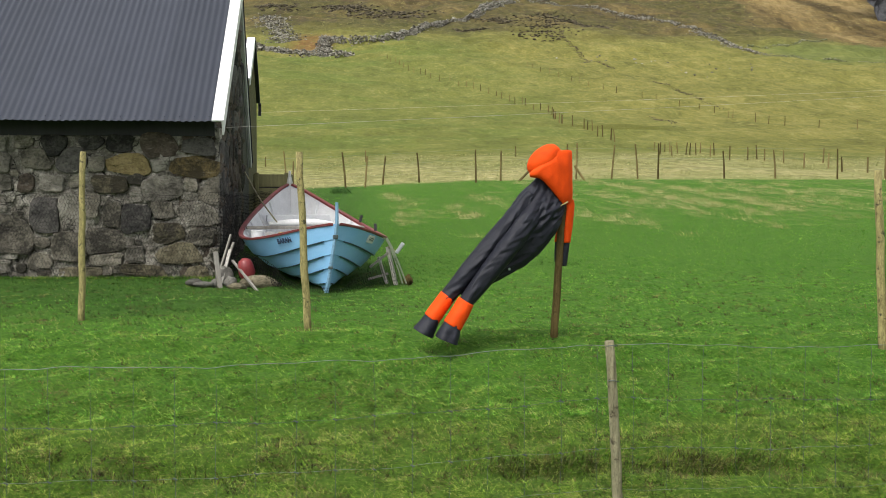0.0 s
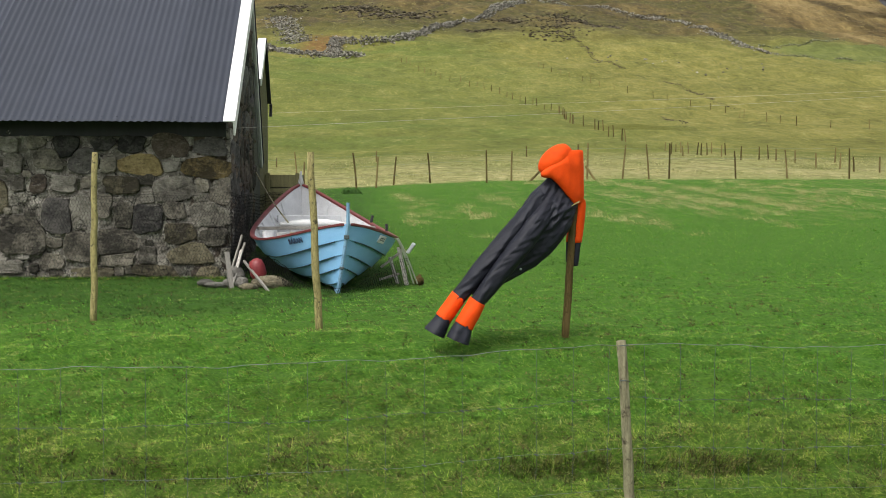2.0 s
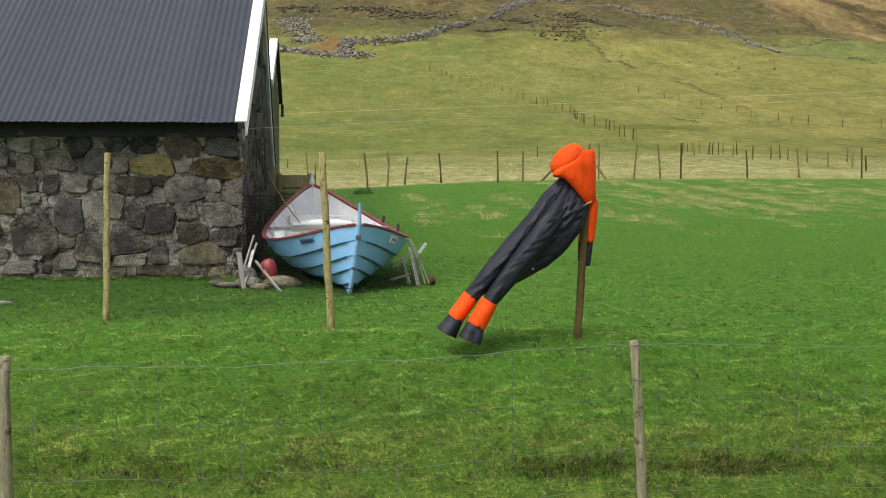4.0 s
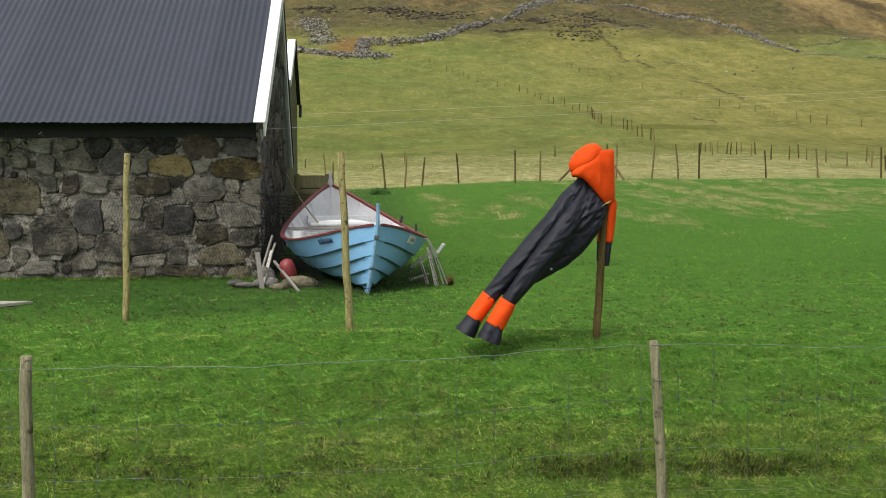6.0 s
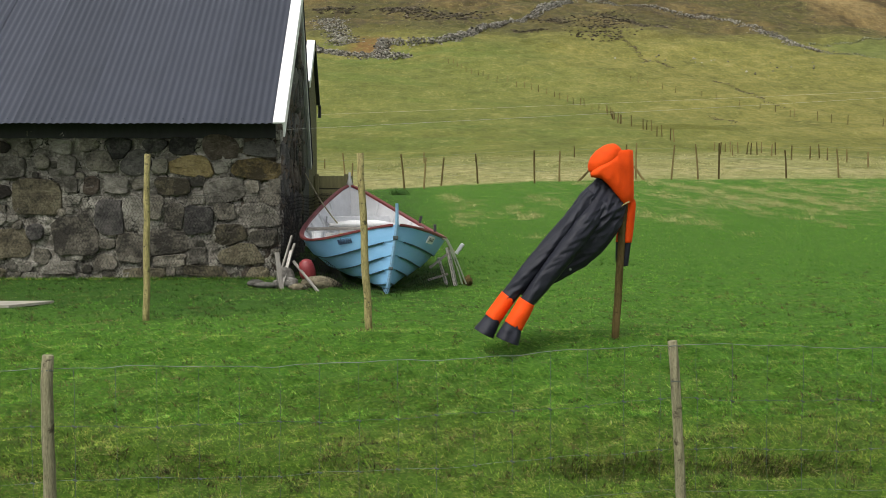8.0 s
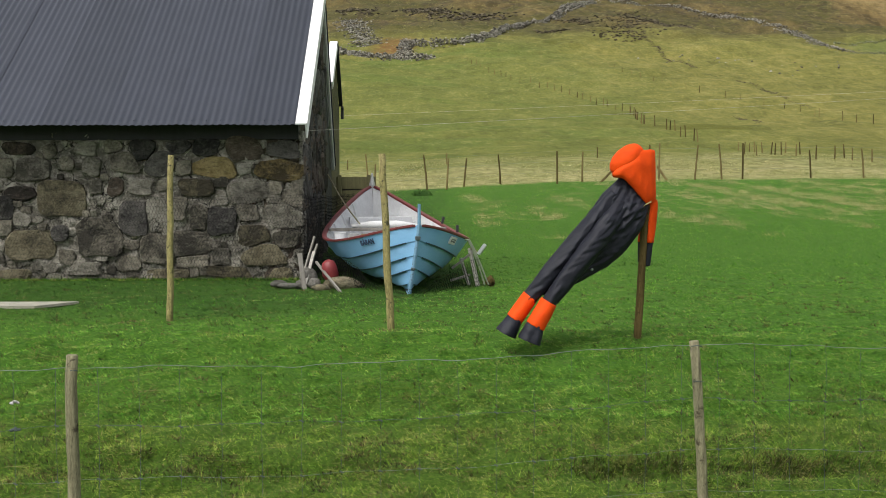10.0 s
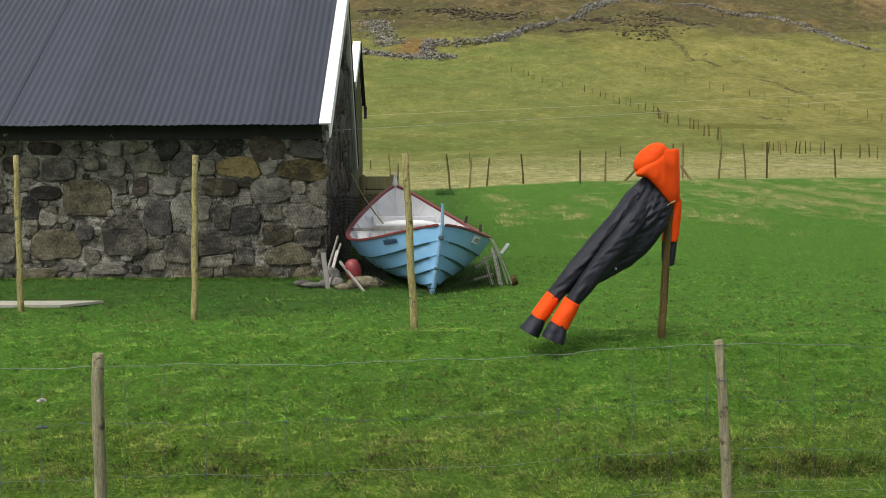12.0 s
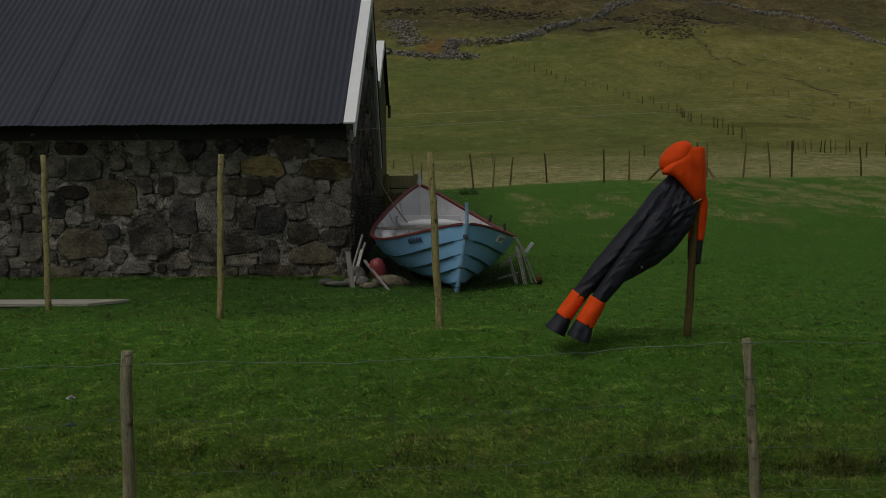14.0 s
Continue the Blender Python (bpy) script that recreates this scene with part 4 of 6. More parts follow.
def build_bin():
    """The low boarded enclosure behind the boat."""
    x0, x1, y0, y1, top = -1.86, -1.2, 23.0, 24.2, 1.47
    g = gz(-1.5, 23.0)
    b = thing("plank_bin", "low brown plank enclosure beside the shed", "wooden bin", (x0, y0, g))
    z = top - g
    for i in range(4):
        bm = bmesh.new()
        box(bm, (0, 0, z - 0.25 * (i + 1) + 0.02), (x1 - x0, 0.03, z - 0.25 * i), 0.005)
        part("board", bm, M_OLIVE, b)
        bm = bmesh.new()
        box(bm, (x1 - x0 - 0.03, 0.03, z - 0.25 * (i + 1) + 0.02), (x1 - x0, y1 - y0, z - 0.25 * i), 0.005)
        part("board", bm, M_OLIVE, b)
    # Dark panel added behind the boards so their gaps read as shaded.
    bm = bmesh.new()
    box(bm, (0.0, 0.034, -0.1), (x1 - x0 - 0.034, 0.06, z - 0.02))
    part("backing", bm, M_TAR_SHADE, b, "added dark panel behind the bin's boards")
    for x in (0.03, x1 - x0 - 0.1):
        bm = bmesh.new()
        box(bm, (x, -0.05, -0.1), (x + 0.07, 0.0, z + 0.03), 0.006)
        part("post", bm, M_OLIVE, b)


build_bin()


# ---- the tall posts of the garden fence ----
TALL = (((-4.75, 13.33), (-4.77, 13.33, 1.68), 0.033), ((-2.74, 12.66), (-2.70, 12.66, 1.66), 0.032), ((-0.44, 11.57), (-0.52, 11.57, 1.645), 0.034), ((4.605, 10.58), (4.515, 10.58, 1.49), 0.036))
for i, (at, top, r) in enumerate(TALL):
    log_post("fence_post", at, top, r, M_POST, "tall yellowish pressure-treated round post in the grass", "fence post", "tall garden fence posts", 10 + i)


def wire_mesh(segments, radius, sides=3):
    """Straight wires between pairs of points, all in one mesh."""
    a = np.array([s[0] for s in segments], float)
    b = np.array([s[1] for s in segments], float)
    d = b - a
    d /= np.linalg.norm(d, axis=1)[:, None]
    ref = np.where(np.abs(d[:, 2:3]) > 0.8, np.array([[1.0, 0, 0]]), np.array([[0, 0, 1.0]]))
    u = np.cross(d, ref)
    u /= np.linalg.norm(u, axis=1)[:, None]
    w = np.cross(d, u)
    n = len(a)
    v = np.empty((n, 2, sides, 3))
    for k in range(sides):
        o = (u * math.cos(2 * math.pi * k / sides) + w * math.sin(2 * math.pi * k / sides)) * radius
        v[:, 0, k], v[:, 1, k] = a + o, b + o
    faces = []
    for i in range(n):
        q = i * 2 * sides
        for k in range(sides):
            k2 = (k + 1) % sides
            faces.append((q + k, q + k2, q + sides + k2, q + sides + k))
    return raw_mesh("wires", v.reshape(-1, 3), faces)


def build_netting():
    """Hexagonal wire netting in front of the boathouse and round the bow."""
    net = thing("wire_netting", "sagging dark hexagonal chicken-wire netting before the boathouse", "wire netting", (-4.75, 13.33, 0))
    line = [(-7.6, 17.15), (-4.6, 17.1), (-1.75, 16.95), (-1.1, 16.1), (-0.4, 14.98), (0.56, 16.15)]
    for si, (p, q) in enumerate(list(zip(line, line[1:])) + [((-1.84, 17.0), (-1.36, 20.7))]):
        p, q = Vector(p), Vector(q)
        ln = (q - p).length
        cw, ch = 0.044, 0.05
        nx, nz = int(ln / cw), 27
        top = 1.2

        def place(i, j, f):
            u = min(max((i + f) * cw / ln, 0), 1)
            c = p.lerp(q, u)
            sag = 0.03 * math.sin(math.pi * u) + 0.015 * math.sin(u * 17 + si)
            drop = 0.0 if si == 5 else float(0.78 * ease(-1.78, -1.4, c.x) + 0.34 * ease(-1.4, -0.6, c.x) - 0.32 * ease(-0.3, 0.55, c.x))
            z = top - drop - sag - j * ch * (1 + 0.02 * math.sin(u * 9 + si * 2))
            off = 0.02 * noise.noise(Vector((u * 6, j * 0.3, si)))
            g = gz(c.x, c.y) + 0.01
            return Vector((c.x + 4.75 + off, c.y - 13.33 - 0.035 + off, z if z > g else -9.0))

        segs = []
        for j in range(nz):
            sh = 0.5 * (j % 2)
            for i in range(nx):
                a0, a1 = place(i, j, sh), place(i, j + 0.45, sh)
                if min(a0.z, a1.z) > -5:
                    segs.append((a0, a1))
                for s in (-0.5, 0.5):
                    e = place(i, j + 1, sh + s)
                    if min(a1.z, e.z) > -5:
                        segs.append((a1, e))
        for i in range(nx):
            segs.append((place(i, 0, 0), place(i + 1, 0, 0)))
        fit_mesh("net_panel", wire_mesh(segs, (0.0012, 0.0018, 0.0030, 0.0028, 0.0024, 0.0016)[si]), M_NET, net)


build_netting()


# ---- the immersion suit on its post ----
def build_suit():
    bx, by = 1.75, 10.95
    b = gz(bx, by)
    log_post("suit_post", (bx, by), (bx + 0.105, by + 0.02, b + 1.62), 0.033, M_BROWNPOST, "weathered brown post that carries the suit", "fence post", "", 31)
    suit = thing("immersion_suit", "orange and black survival suit blown sideways on a post", "survival suit", (bx, by, b))

    def loft(name, secs, material, label="", sides=28, crease=0.02, seed=0.0, cap=True, sub=8, folds=14.0, pleats=0.0):
        """A cloth tube through sections (x, y, z, across x, across z, half width, half depth)."""
        full = []
        for a, c in zip(secs, secs[1:]):
            full += [[p + (q - p) * k / sub for p, q in zip(a, c)] for k in range(sub)]
        full.append(list(secs[-1]))
        for _ in range(2):
            full = [full[0]] + [[(l + 2 * m + r) / 4 for l, m, r in zip(full[i - 1], full[i], full[i + 1])] for i in range(1, len(full) - 1)] + [full[-1]]
        bm = bmesh.new()
        rings = []
        run = 0.0
        for i, (x, y, z, ux, uz, hw, hd) in enumerate(full):
            if i:
                run += (Vector((x, y, z)) - Vector(full[i - 1][:3])).length
            u = Vector((ux, 0, uz)).normalized()
            d = Vector((0, 1, 0))
            ring = []
            for k in range(sides):
                an = 2 * math.pi * k / sides
                ca, sa = math.cos(an), math.sin(an)
                p = Vector((x, y, z)) + u * hw * ca + d * hd * sa
                across = hw * ca + 0.05 * math.sin(run * 5 + seed)
                f = 1 - 3.2 * abs(noise.noise(Vector((across * folds, run * 1.5, seed + sa * 0.5))))
                f += 0.6 * (1 - 3.0 * abs(noise.noise(Vector((across * folds * 1.6 + run * 7, run * 5, seed + 5 + sa)))))
                f += 0.35 * noise.noise(p * 28)
                if pleats:
                    f += pleats * math.exp(-((run - 0.25) / 0.17) ** 2) * (1 - 3.2 * abs(noise.noise(Vector((across * 26, run * 5, seed + 9)))))
                p += (u * ca * 0.25 + d * sa) * f * crease
                ring.append(bm.verts.new(p))
            rings.append(ring)
        for a, c in zip(rings, rings[1:]):
            for k in range(sides):
                bm.faces.new((a[k], a[(k + 1) % sides], c[(k + 1) % sides], c[k]))
        if cap:
            bm.faces.new(rings[0][::-1])
            bm.faces.new(rings[-1])
        bmesh.ops.recalc_face_normals(bm, faces=bm.faces[:])
        return part(name, bm, material, suit, label, True)

    # hood, hanging forward off the shoulders
    bm = bmesh.new()
    made = bmesh.ops.create_icosphere(bm, subdivisions=4, radius=1.0)
    for v in made["verts"]:
        p = v.co.copy()
        f = abs(noise.noise(Vector((p.x * 1.6 + p.z * 1.2, p.y * 1.5, p.z * 2.0)))) * 2 - 0.4 + 0.4 * (abs(noise.noise(p * 4.0)) * 2 - 0.4)
        p *= 1 - 0.03 * f
        p.z *= 1 + 0.05 * p.x
        v.co = Vector((-0.105 + p.x * 0.145 + p.z * 0.03, -0.03 + p.y * 0.13, 1.562 + p.z * 0.138 + p.x * 0.03))
    part("hood", bm, M_ORANGE, suit, "orange hood", True)
    # orange yoke, drawn tight from the neck to the shoulder over the post
    loft("yoke", [(-0.235, -0.10, 1.43, 0.17, -0.99, 0.02, 0.03), (-0.156, -0.12, 1.458, 0.13, -0.99, 0.057, 0.05), (-0.076, -0.11, 1.458, 0.03, -1.0, 0.126, 0.06), (-0.001, -0.09, 1.445, 0.03, -1.0, 0.203, 0.06),
                  (0.059, -0.06, 1.41, 0.02, -1.0, 0.238, 0.055), (0.110, -0.03, 1.418, 0.02, -1.0, 0.238, 0.05), (0.151, 0.0, 1.421, 0.02, -1.0, 0.226, 0.03), (0.156, 0.02, 1.421, 0.02, -1.0, 0.22, 0.01)], M_ORANGE, "orange shoulder yoke", 44, 0.006, 7.0, True, 10, 6.0)
    # the black body streams away from the yoke
    loft("body", [(-0.017, 0.0, 1.325, 0.76, -0.65, 0.16, 0.05), (-0.085, -0.025, 1.21, 0.80, -0.6, 0.203, 0.10), (-0.165, -0.06, 1.09, 0.85, -0.52, 0.232, 0.13), (-0.30, -0.10, 0.91, 0.81, -0.59, 0.232, 0.125),
                  (-0.46, -0.14, 0.745, 0.885, -0.465, 0.212, 0.105), (-0.625, -0.18, 0.61, 0.92, -0.39, 0.168, 0.085), (-0.79, -0.22, 0.477, 0.9, -0.43, 0.115, 0.06), (-0.86, -0.25, 0.41, 0.87, -0.5, 0.08, 0.05)],
         M_SUIT, "black suit body", 120, 0.017, 11.0, True, 18, 9.0, 1.3)
    # legs: black, an orange band, a black boot
    loft("leg", [(-0.215, -0.07, 1.27, 0.77, -0.64, 0.05, 0.07), (-0.355, -0.13, 1.10, 0.79, -0.61, 0.07, 0.11), (-0.55, -0.2, 0.875, 0.78, -0.62, 0.08, 0.105), (-0.765, -0.26, 0.63, 0.79, -0.61, 0.08, 0.085), (-0.99, -0.31, 0.36, 0.8, -0.6, 0.064, 0.064)],
         M_SUIT, "black suit leg", 56, 0.010, 20.0, True, 18, 12.0, 0.8)
    loft("leg", [(-0.15, -0.10, 1.19, 0.75, -0.66, 0.06, 0.07), (-0.25, -0.18, 1.06, 0.78, -0.62, 0.09, 0.11), (-0.42, -0.27, 0.845, 0.8, -0.6, 0.094, 0.115), (-0.615, -0.34, 0.60, 0.8, -0.6, 0.082, 0.095), (-0.835, -0.4, 0.325, 0.82, -0.57, 0.064, 0.066)],
         M_SUIT, "black suit leg", 60, 0.011, 23.0, True, 18, 11.0, 1.0)
    loft("leg_band", [(-0.965, -0.3, 0.395, 0.8, -0.6, 0.07, 0.074), (-1.035, -0.32, 0.30, 0.81, -0.59, 0.073, 0.078), (-1.105, -0.345, 0.205, 0.81, -0.59, 0.075, 0.075)], M_ORANGE, "orange leg band", 28, 0.007, 30.0, True, 8, 8.0)
    loft("leg_band", [(-0.815, -0.395, 0.36, 0.86, -0.51, 0.074, 0.08), (-0.875, -0.42, 0.255, 0.87, -0.5, 0.08, 0.085), (-0.935, -0.44, 0.155, 0.87, -0.5, 0.083, 0.082)], M_ORANGE, "orange leg band", 28, 0.007, 31.0, True, 8, 8.0)
    loft("boot", [(-1.095, -0.34, 0.225, 0.81, -0.58, 0.064, 0.066), (-1.13, -0.36, 0.16, 0.84, -0.54, 0.076, 0.08), (-1.17, -0.375, 0.10, 0.85, -0.52, 0.09, 0.09), (-1.182, -0.385, 0.085, 0.87, -0.47, 0.09, 0.085)], M_SUIT, "black boot", 26, 0.014, 40.0, True, 8, 9.0)
    loft("boot", [(-0.925, -0.435, 0.175, 0.86, -0.51, 0.073, 0.073), (-0.953, -0.455, 0.11, 0.88, -0.47, 0.088, 0.085), (-0.982, -0.47, 0.05, 0.9, -0.43, 0.1, 0.095), (-0.99, -0.48, 0.033, 0.92, -0.38, 0.1, 0.09)], M_SUIT, "black boot", 26, 0.014, 41.0, True, 8, 9.0)
    # sleeves hang down behind the post
    loft("sleeve", [(0.134, 0.03, 1.215, 1, 0, 0.04, 0.04), (0.131, 0.04, 1.158, 1, 0.09, 0.052, 0.05), (0.124, 0.05, 0.993, 1, 0, 0.047, 0.055), (0.108, 0.05, 0.834, 1, 0, 0.041, 0.048)], M_ORANGE, "orange sleeve", 24, 0.008, 51.0)
    loft("cuff", [(0.108, 0.05, 0.85, 1, 0, 0.037, 0.042), (0.096, 0.05, 0.734, 1, 0, 0.037, 0.04), (0.086, 0.05, 0.626, 1, 0.07, 0.031, 0.034)], M_SUIT, "black sleeve cuff", 24, 0.01, 53.0)
    loft("sleeve", [(0.10, 0.12, 1.2, 1, 0, 0.05, 0.05), (0.085, 0.12, 1.0, 1, 0.05, 0.048, 0.05), (0.066, 0.12, 0.84, 1, 0.05, 0.045, 0.045)], M_ORANGE, "orange sleeve", 14, 0.008, 55.0)
    loft("cuff", [(0.066, 0.12, 0.86, 1, 0.05, 0.041, 0.042), (0.055, 0.12, 0.66, 1, 0.05, 0.035, 0.035)], M_SUIT, "black sleeve cuff", 14, 0.008, 57.0)
    bm = bmesh.new()
    for k in range(2):
        tube(bm, [(0.03 + 0.012 * k, -0.115, 1.16 + 0.01 * k), (0.065 + 0.01 * k, -0.12, 1.185), (0.105, -0.095, 1.205 - 0.008 * k)], 0.0028, 5)
    part("lashing", bm, M_DRY, suit, "pale cord lashing")
    bm = bmesh.new()
    bmesh.ops.create_uvsphere(bm, u_segments=8, v_segments=6, radius=0.012, matrix=Matrix.Translation((-0.43, -0.245, 0.62)))
    part("press_stud", bm, M_ALU, suit, "small metal stud")


build_suit()


# ---- the rowing boat ----
BOW, STERN = Vector((-0.235, 15.3, 0)), Vector((-1.06, 20.3, 0))


def build_boat():
    ax = (STERN - BOW)
    ln = ax.length
    rot = Matrix.Rotation(math.atan2(ax.y, ax.x) - math.pi / 2, 4, 'Z')
    boat = thing("rowing_boat", "sky-blue clinker rowing boat, white inside with a red gunwale", "rowing boat", BOW)
    boat.matrix_basis = Matrix.Translation(BOW) @ rot
    N = 36

    def beam(s):
        return 0.985 * (math.sin(math.pi * s ** 0.88) ** 0.74 if 0 < s < 1 else 0.0)

    def sheer(s):
        return 0.85 + 0.46 * s - 0.46 * 4 * s * (1 - s)

    def keel(s):
        return 0.025 + 0.16 * s

    def hull(s, u, side, off=0.0):
        """A point of the skin: s bow to stern, u keel to gunwale."""
        rake = 0.05 * (1 - u) ** 1.5 * (1 - s) ** 5 - 0.35 * (1 - u) ** 1.3 * s ** 5
        e = 0.40 + 0.42 * abs(2 * s - 1) ** 2.5
        w = beam(s) * u ** e + (off if u > 0.02 else 0)
        z = keel(s) + (sheer(s) - keel(s)) * u ** 1.12
        return Vector((side * max(w, 0.0) - 0.115 * (1 - u) * (1 - s) ** 4, s * ln + rake, z))

    def cut(j, s):
        """The lap of strake j: even steps at the stem, running low towards midships."""
        c = (0.0, 0.16, 0.39, 0.585, 0.79, 1.0)[j]
        return c ** (1 + 1.15 * min(1.0, s / 0.28) * (1 - float(ease(0.6, 1.0, s))))

    for side in (-1, 1):
        for j in range(5):
            verts, faces = [], []
            for i in range(N + 1):
                s = i / N
                lo, hi = cut(j, s), cut(j + 1, s)
                taper = min(1, 6 * min(s, 1 - s) + 0.5)
                out = ((lo, -0.012 * taper if j else 0.0), (lo, 0.036 * taper if j else 0.004), ((lo + hi) / 2, 0.02 * taper), (hi, 0.004 * taper), (hi, -0.012 * taper))
                for q in (0, 1, 1, 2, 3, 3, 4):
                    verts.append(hull(s, out[q][0], side, out[q][1]))
            for i in range(N):
                for k in (0, 2, 3, 5):
                    a = i * 7 + k
                    f = (a, a + 7, a + 8, a + 1)
                    faces.append(f if side > 0 else f[::-1])
            me = raw_mesh("strake", verts, faces)
            me.polygons.foreach_set("use_smooth", [True] * len(faces))
            fit_mesh("strake", me, M_BLUE, boat, "", False)
        # Dark tubes along the laps paint the shadow lines below the planks.
        for j in (1, 2, 3, 4):
            bm = bmesh.new()
            tube(bm, [hull(0.012 + 0.97 * i / N, max(cut(j, 0.012 + 0.97 * i / N) - 0.012, 0.0), side, 0.034 * min(1, 6 * min(i / N, 1 - i / N) + 0.6)) for i in range(N + 1)], 0.009, 5)
            part("seam", bm, M_LAP_SHADOW, boat, "dark line painting the shadow under a plank lap")
    # inside skin
    verts, faces = [], []
    us = (0.06, 0.12, 0.25, 0.45, 0.7, 0.98)
    for i in range(N + 1):
        s = 0.012 + 0.984 * i / N
        row = [hull(s, u, -1, -0.03) for u in us[::-1]] + [hull(s, u, 1, -0.03) for u in us]
        verts += row
    c = 2 * len(us)
    for i in range(N):
        for k in range(c - 1):
            a = i * c + k
            faces.append((a, a + 1, a + c + 1, a + c))
    fit_mesh("inner_skin", raw_mesh("inner_skin", verts, faces), M_BOATWHITE, boat, "white painted inside planking", True)
    # ribs
    for i in range(9):
        s = 0.12 + 0.095 * i
        bm = bmesh.new()
        pts = [hull(s, u, -1, -0.045) for u in (0.97, 0.75, 0.5, 0.3, 0.15)] + [hull(s, u, 1, -0.045) for u in (0.15, 0.3, 0.5, 0.75, 0.97)]
        tube(bm, pts, 0.018, 6)
        part("rib", bm, M_BOATWHITE, boat)
    # gunwale, one rail a side
    for side in (-1, 1):
        bm = bmesh.new()
        prev = None
        for i in range(N + 1):
            s = 0.004 + 0.992 * i / N
            p = hull(s, 1.0, side)
            w = 0.027 * min(1, 8 * min(s, 1 - s) + 0.4)
            ring = [bm.verts.new((p.x + side * 0.022, p.y, p.z - 0.014)), bm.verts.new((p.x + side * 0.024, p.y, p.z + 0.008)), bm.verts.new((p.x + side * 0.018, p.y, p.z + 0.014)),
                    bm.verts.new((p.x - side * (w + 0.01), p.y, p.z + 0.012)), bm.verts.new((p.x - side * (w + 0.014), p.y, p.z - 0.018))]
            if prev:
                for k in range(5):
                    bm.faces.new((prev[k], prev[(k + 1) % 5], ring[(k + 1) % 5], ring[k]))
            else:
                bm.faces.new(ring)
            prev = ring
        bm.faces.new(prev)
        bmesh.ops.recalc_face_normals(bm, faces=bm.faces[:])
        part("gunwale", bm, M_RED, boat, "worn red gunwale")
    # stem and sternpost
    bm = bmesh.new()
    tube(bm, [(-0.09, 0.45, 0.02), (-0.118, 0.03, 0.0), (-0.096, 0.015, 0.16), (-0.06, 0.0, 0.4), (-0.034, -0.01, 0.58), (-0.012, -0.02, 0.74), (0, -0.03, 0.86), (0, -0.03, 1.11)], [0.024, 0.027, 0.026, 0.026, 0.025, 0.025, 0.025, 0.021], 6)
    part("stem", bm, M_STEM, boat, "blue stem post rising above the bow")
    bm = bmesh.new()
    tube(bm, [(0, ln - 0.12, 0.5), (0, ln - 0.02, 0.9), (0, ln + 0.02, 1.2), (0, ln + 0.01, 1.33), (0, ln + 0.02, 1.42), (0, ln + 0.02, 1.52)], [0.03, 0.03, 0.035, 0.05, 0.028, 0.016], 8)
    part("sternpost", bm, M_GREYWHITE, boat, "grey-white sternpost")
    bm = bmesh.new()
    tube(bm, [(-0.09, 0.4, 0.03), (0, 1.5, 0.05), (0, 3.2, 0.14), (0, ln - 0.3, 0.24)], 0.03, 6)
    part("keel", bm, M_BLUE, boat)
    bm = bmesh.new()
    box(bm, (-0.048, -0.05, 0.665), (0.014, -0.0, 0.715), 0.008)
    box(bm, (-0.1, -0.028, 0.295), (-0.05, 0.03, 0.33), 0.008)
    part("stem_iron", bm, M_STAY, boat, "dark iron stem fittings")
    # thwarts, a canvas roll and gear
    for s, zz, depth, thick, mat in ((0.5, 0.46, 0.3, 0.035, M_BOATWHITE), (0.6, 0.665, 0.2, 0.04, M_OLDGREY), (0.79, 0.74, 0.2, 0.1, M_BOATWHITE)):
        w = beam(s) * (0.93 if s < 0.7 else 0.75)
        bm = bmesh.new()
        box(bm, (-w, s * ln - depth / 2, zz), (w, s * ln + depth / 2, zz + thick), 0.006)
        part("thwart", bm, mat, boat, "painted thwart")
    roll = bmesh.new()
    tube(roll, [(-0.52, 3.16, 0.735), (-0.2, 3.2, 0.745), (0.15, 3.2, 0.745), (0.5, 3.16, 0.725)], [0.03, 0.062, 0.062, 0.028], 12, True, 0.06, 3)
    r = part("canvas_roll", roll, M_TARP, None, "", True)
    r.matrix_basis = boat.matrix_basis
    tagged(r, "rolled white canvas lying on the boat's thwart", "canvas roll")
    for i, (x, y, h, mat, lab) in enumerate(((-0.75, 2.53, 0.17, M_TARP, "small white plastic bucket in the boat"), (-0.56, 2.5, 0.15, M_GREYWHITE, "grey plastic tub in the boat"), (-0.36, 2.55, 0.14, M_DRY, "yellow coil of rope in the boat"))):
        bm = bmesh.new()
        tube(bm, [(0, 0, 0), (0, 0, h * 0.85), (0, 0, h)], [0.07, 0.08, 0.086], 14)
        o = part(("bucket", "tub", "rope_coil")[i], bm, mat)
        o.matrix_basis = boat.matrix_basis @ Matrix.Translation((x, y, 0.497))
        tagged(o, lab, ("bucket", "tub", "rope")[i])
    # thole pins on the starboard rail
    for s, lean in ((0.66, 0.03), (0.53, 0.0)):
        p = hull(s, 1.0, 1)
        bm = bmesh.new()
        box(bm, (-0.017, -0.03, -0.03), (0.017, 0.03, 0.115), 0.006, Matrix.Translation(p) @ Matrix.Rotation(lean * 8, 4, 'Y'))
        part("thole_pin", bm, M_BLACK, boat, "black thole block")
    # the name on the bow, and a number plate with plain bars
    def plate_pose(s, u, side, out):
        p = hull(s, u, side, 0.02)
        t = (hull(s - 0.02, u, side, 0.02) - hull(s + 0.02, u, side, 0.02)).normalized() * side
        upv = (hull(s, min(u + 0.1, 1), side, 0.02) - p).normalized()
        nrm = t.cross(upv).normalized()
        if nrm.x * side < 0:
            t, nrm = -t, -nrm
        upv = nrm.cross(t).normalized()
        m = Matrix((t, upv, nrm)).transposed().to_4x4()
        m.translation = p + nrm * out
        return m

    cu = bpy.data.curves.new("name", 'FONT')
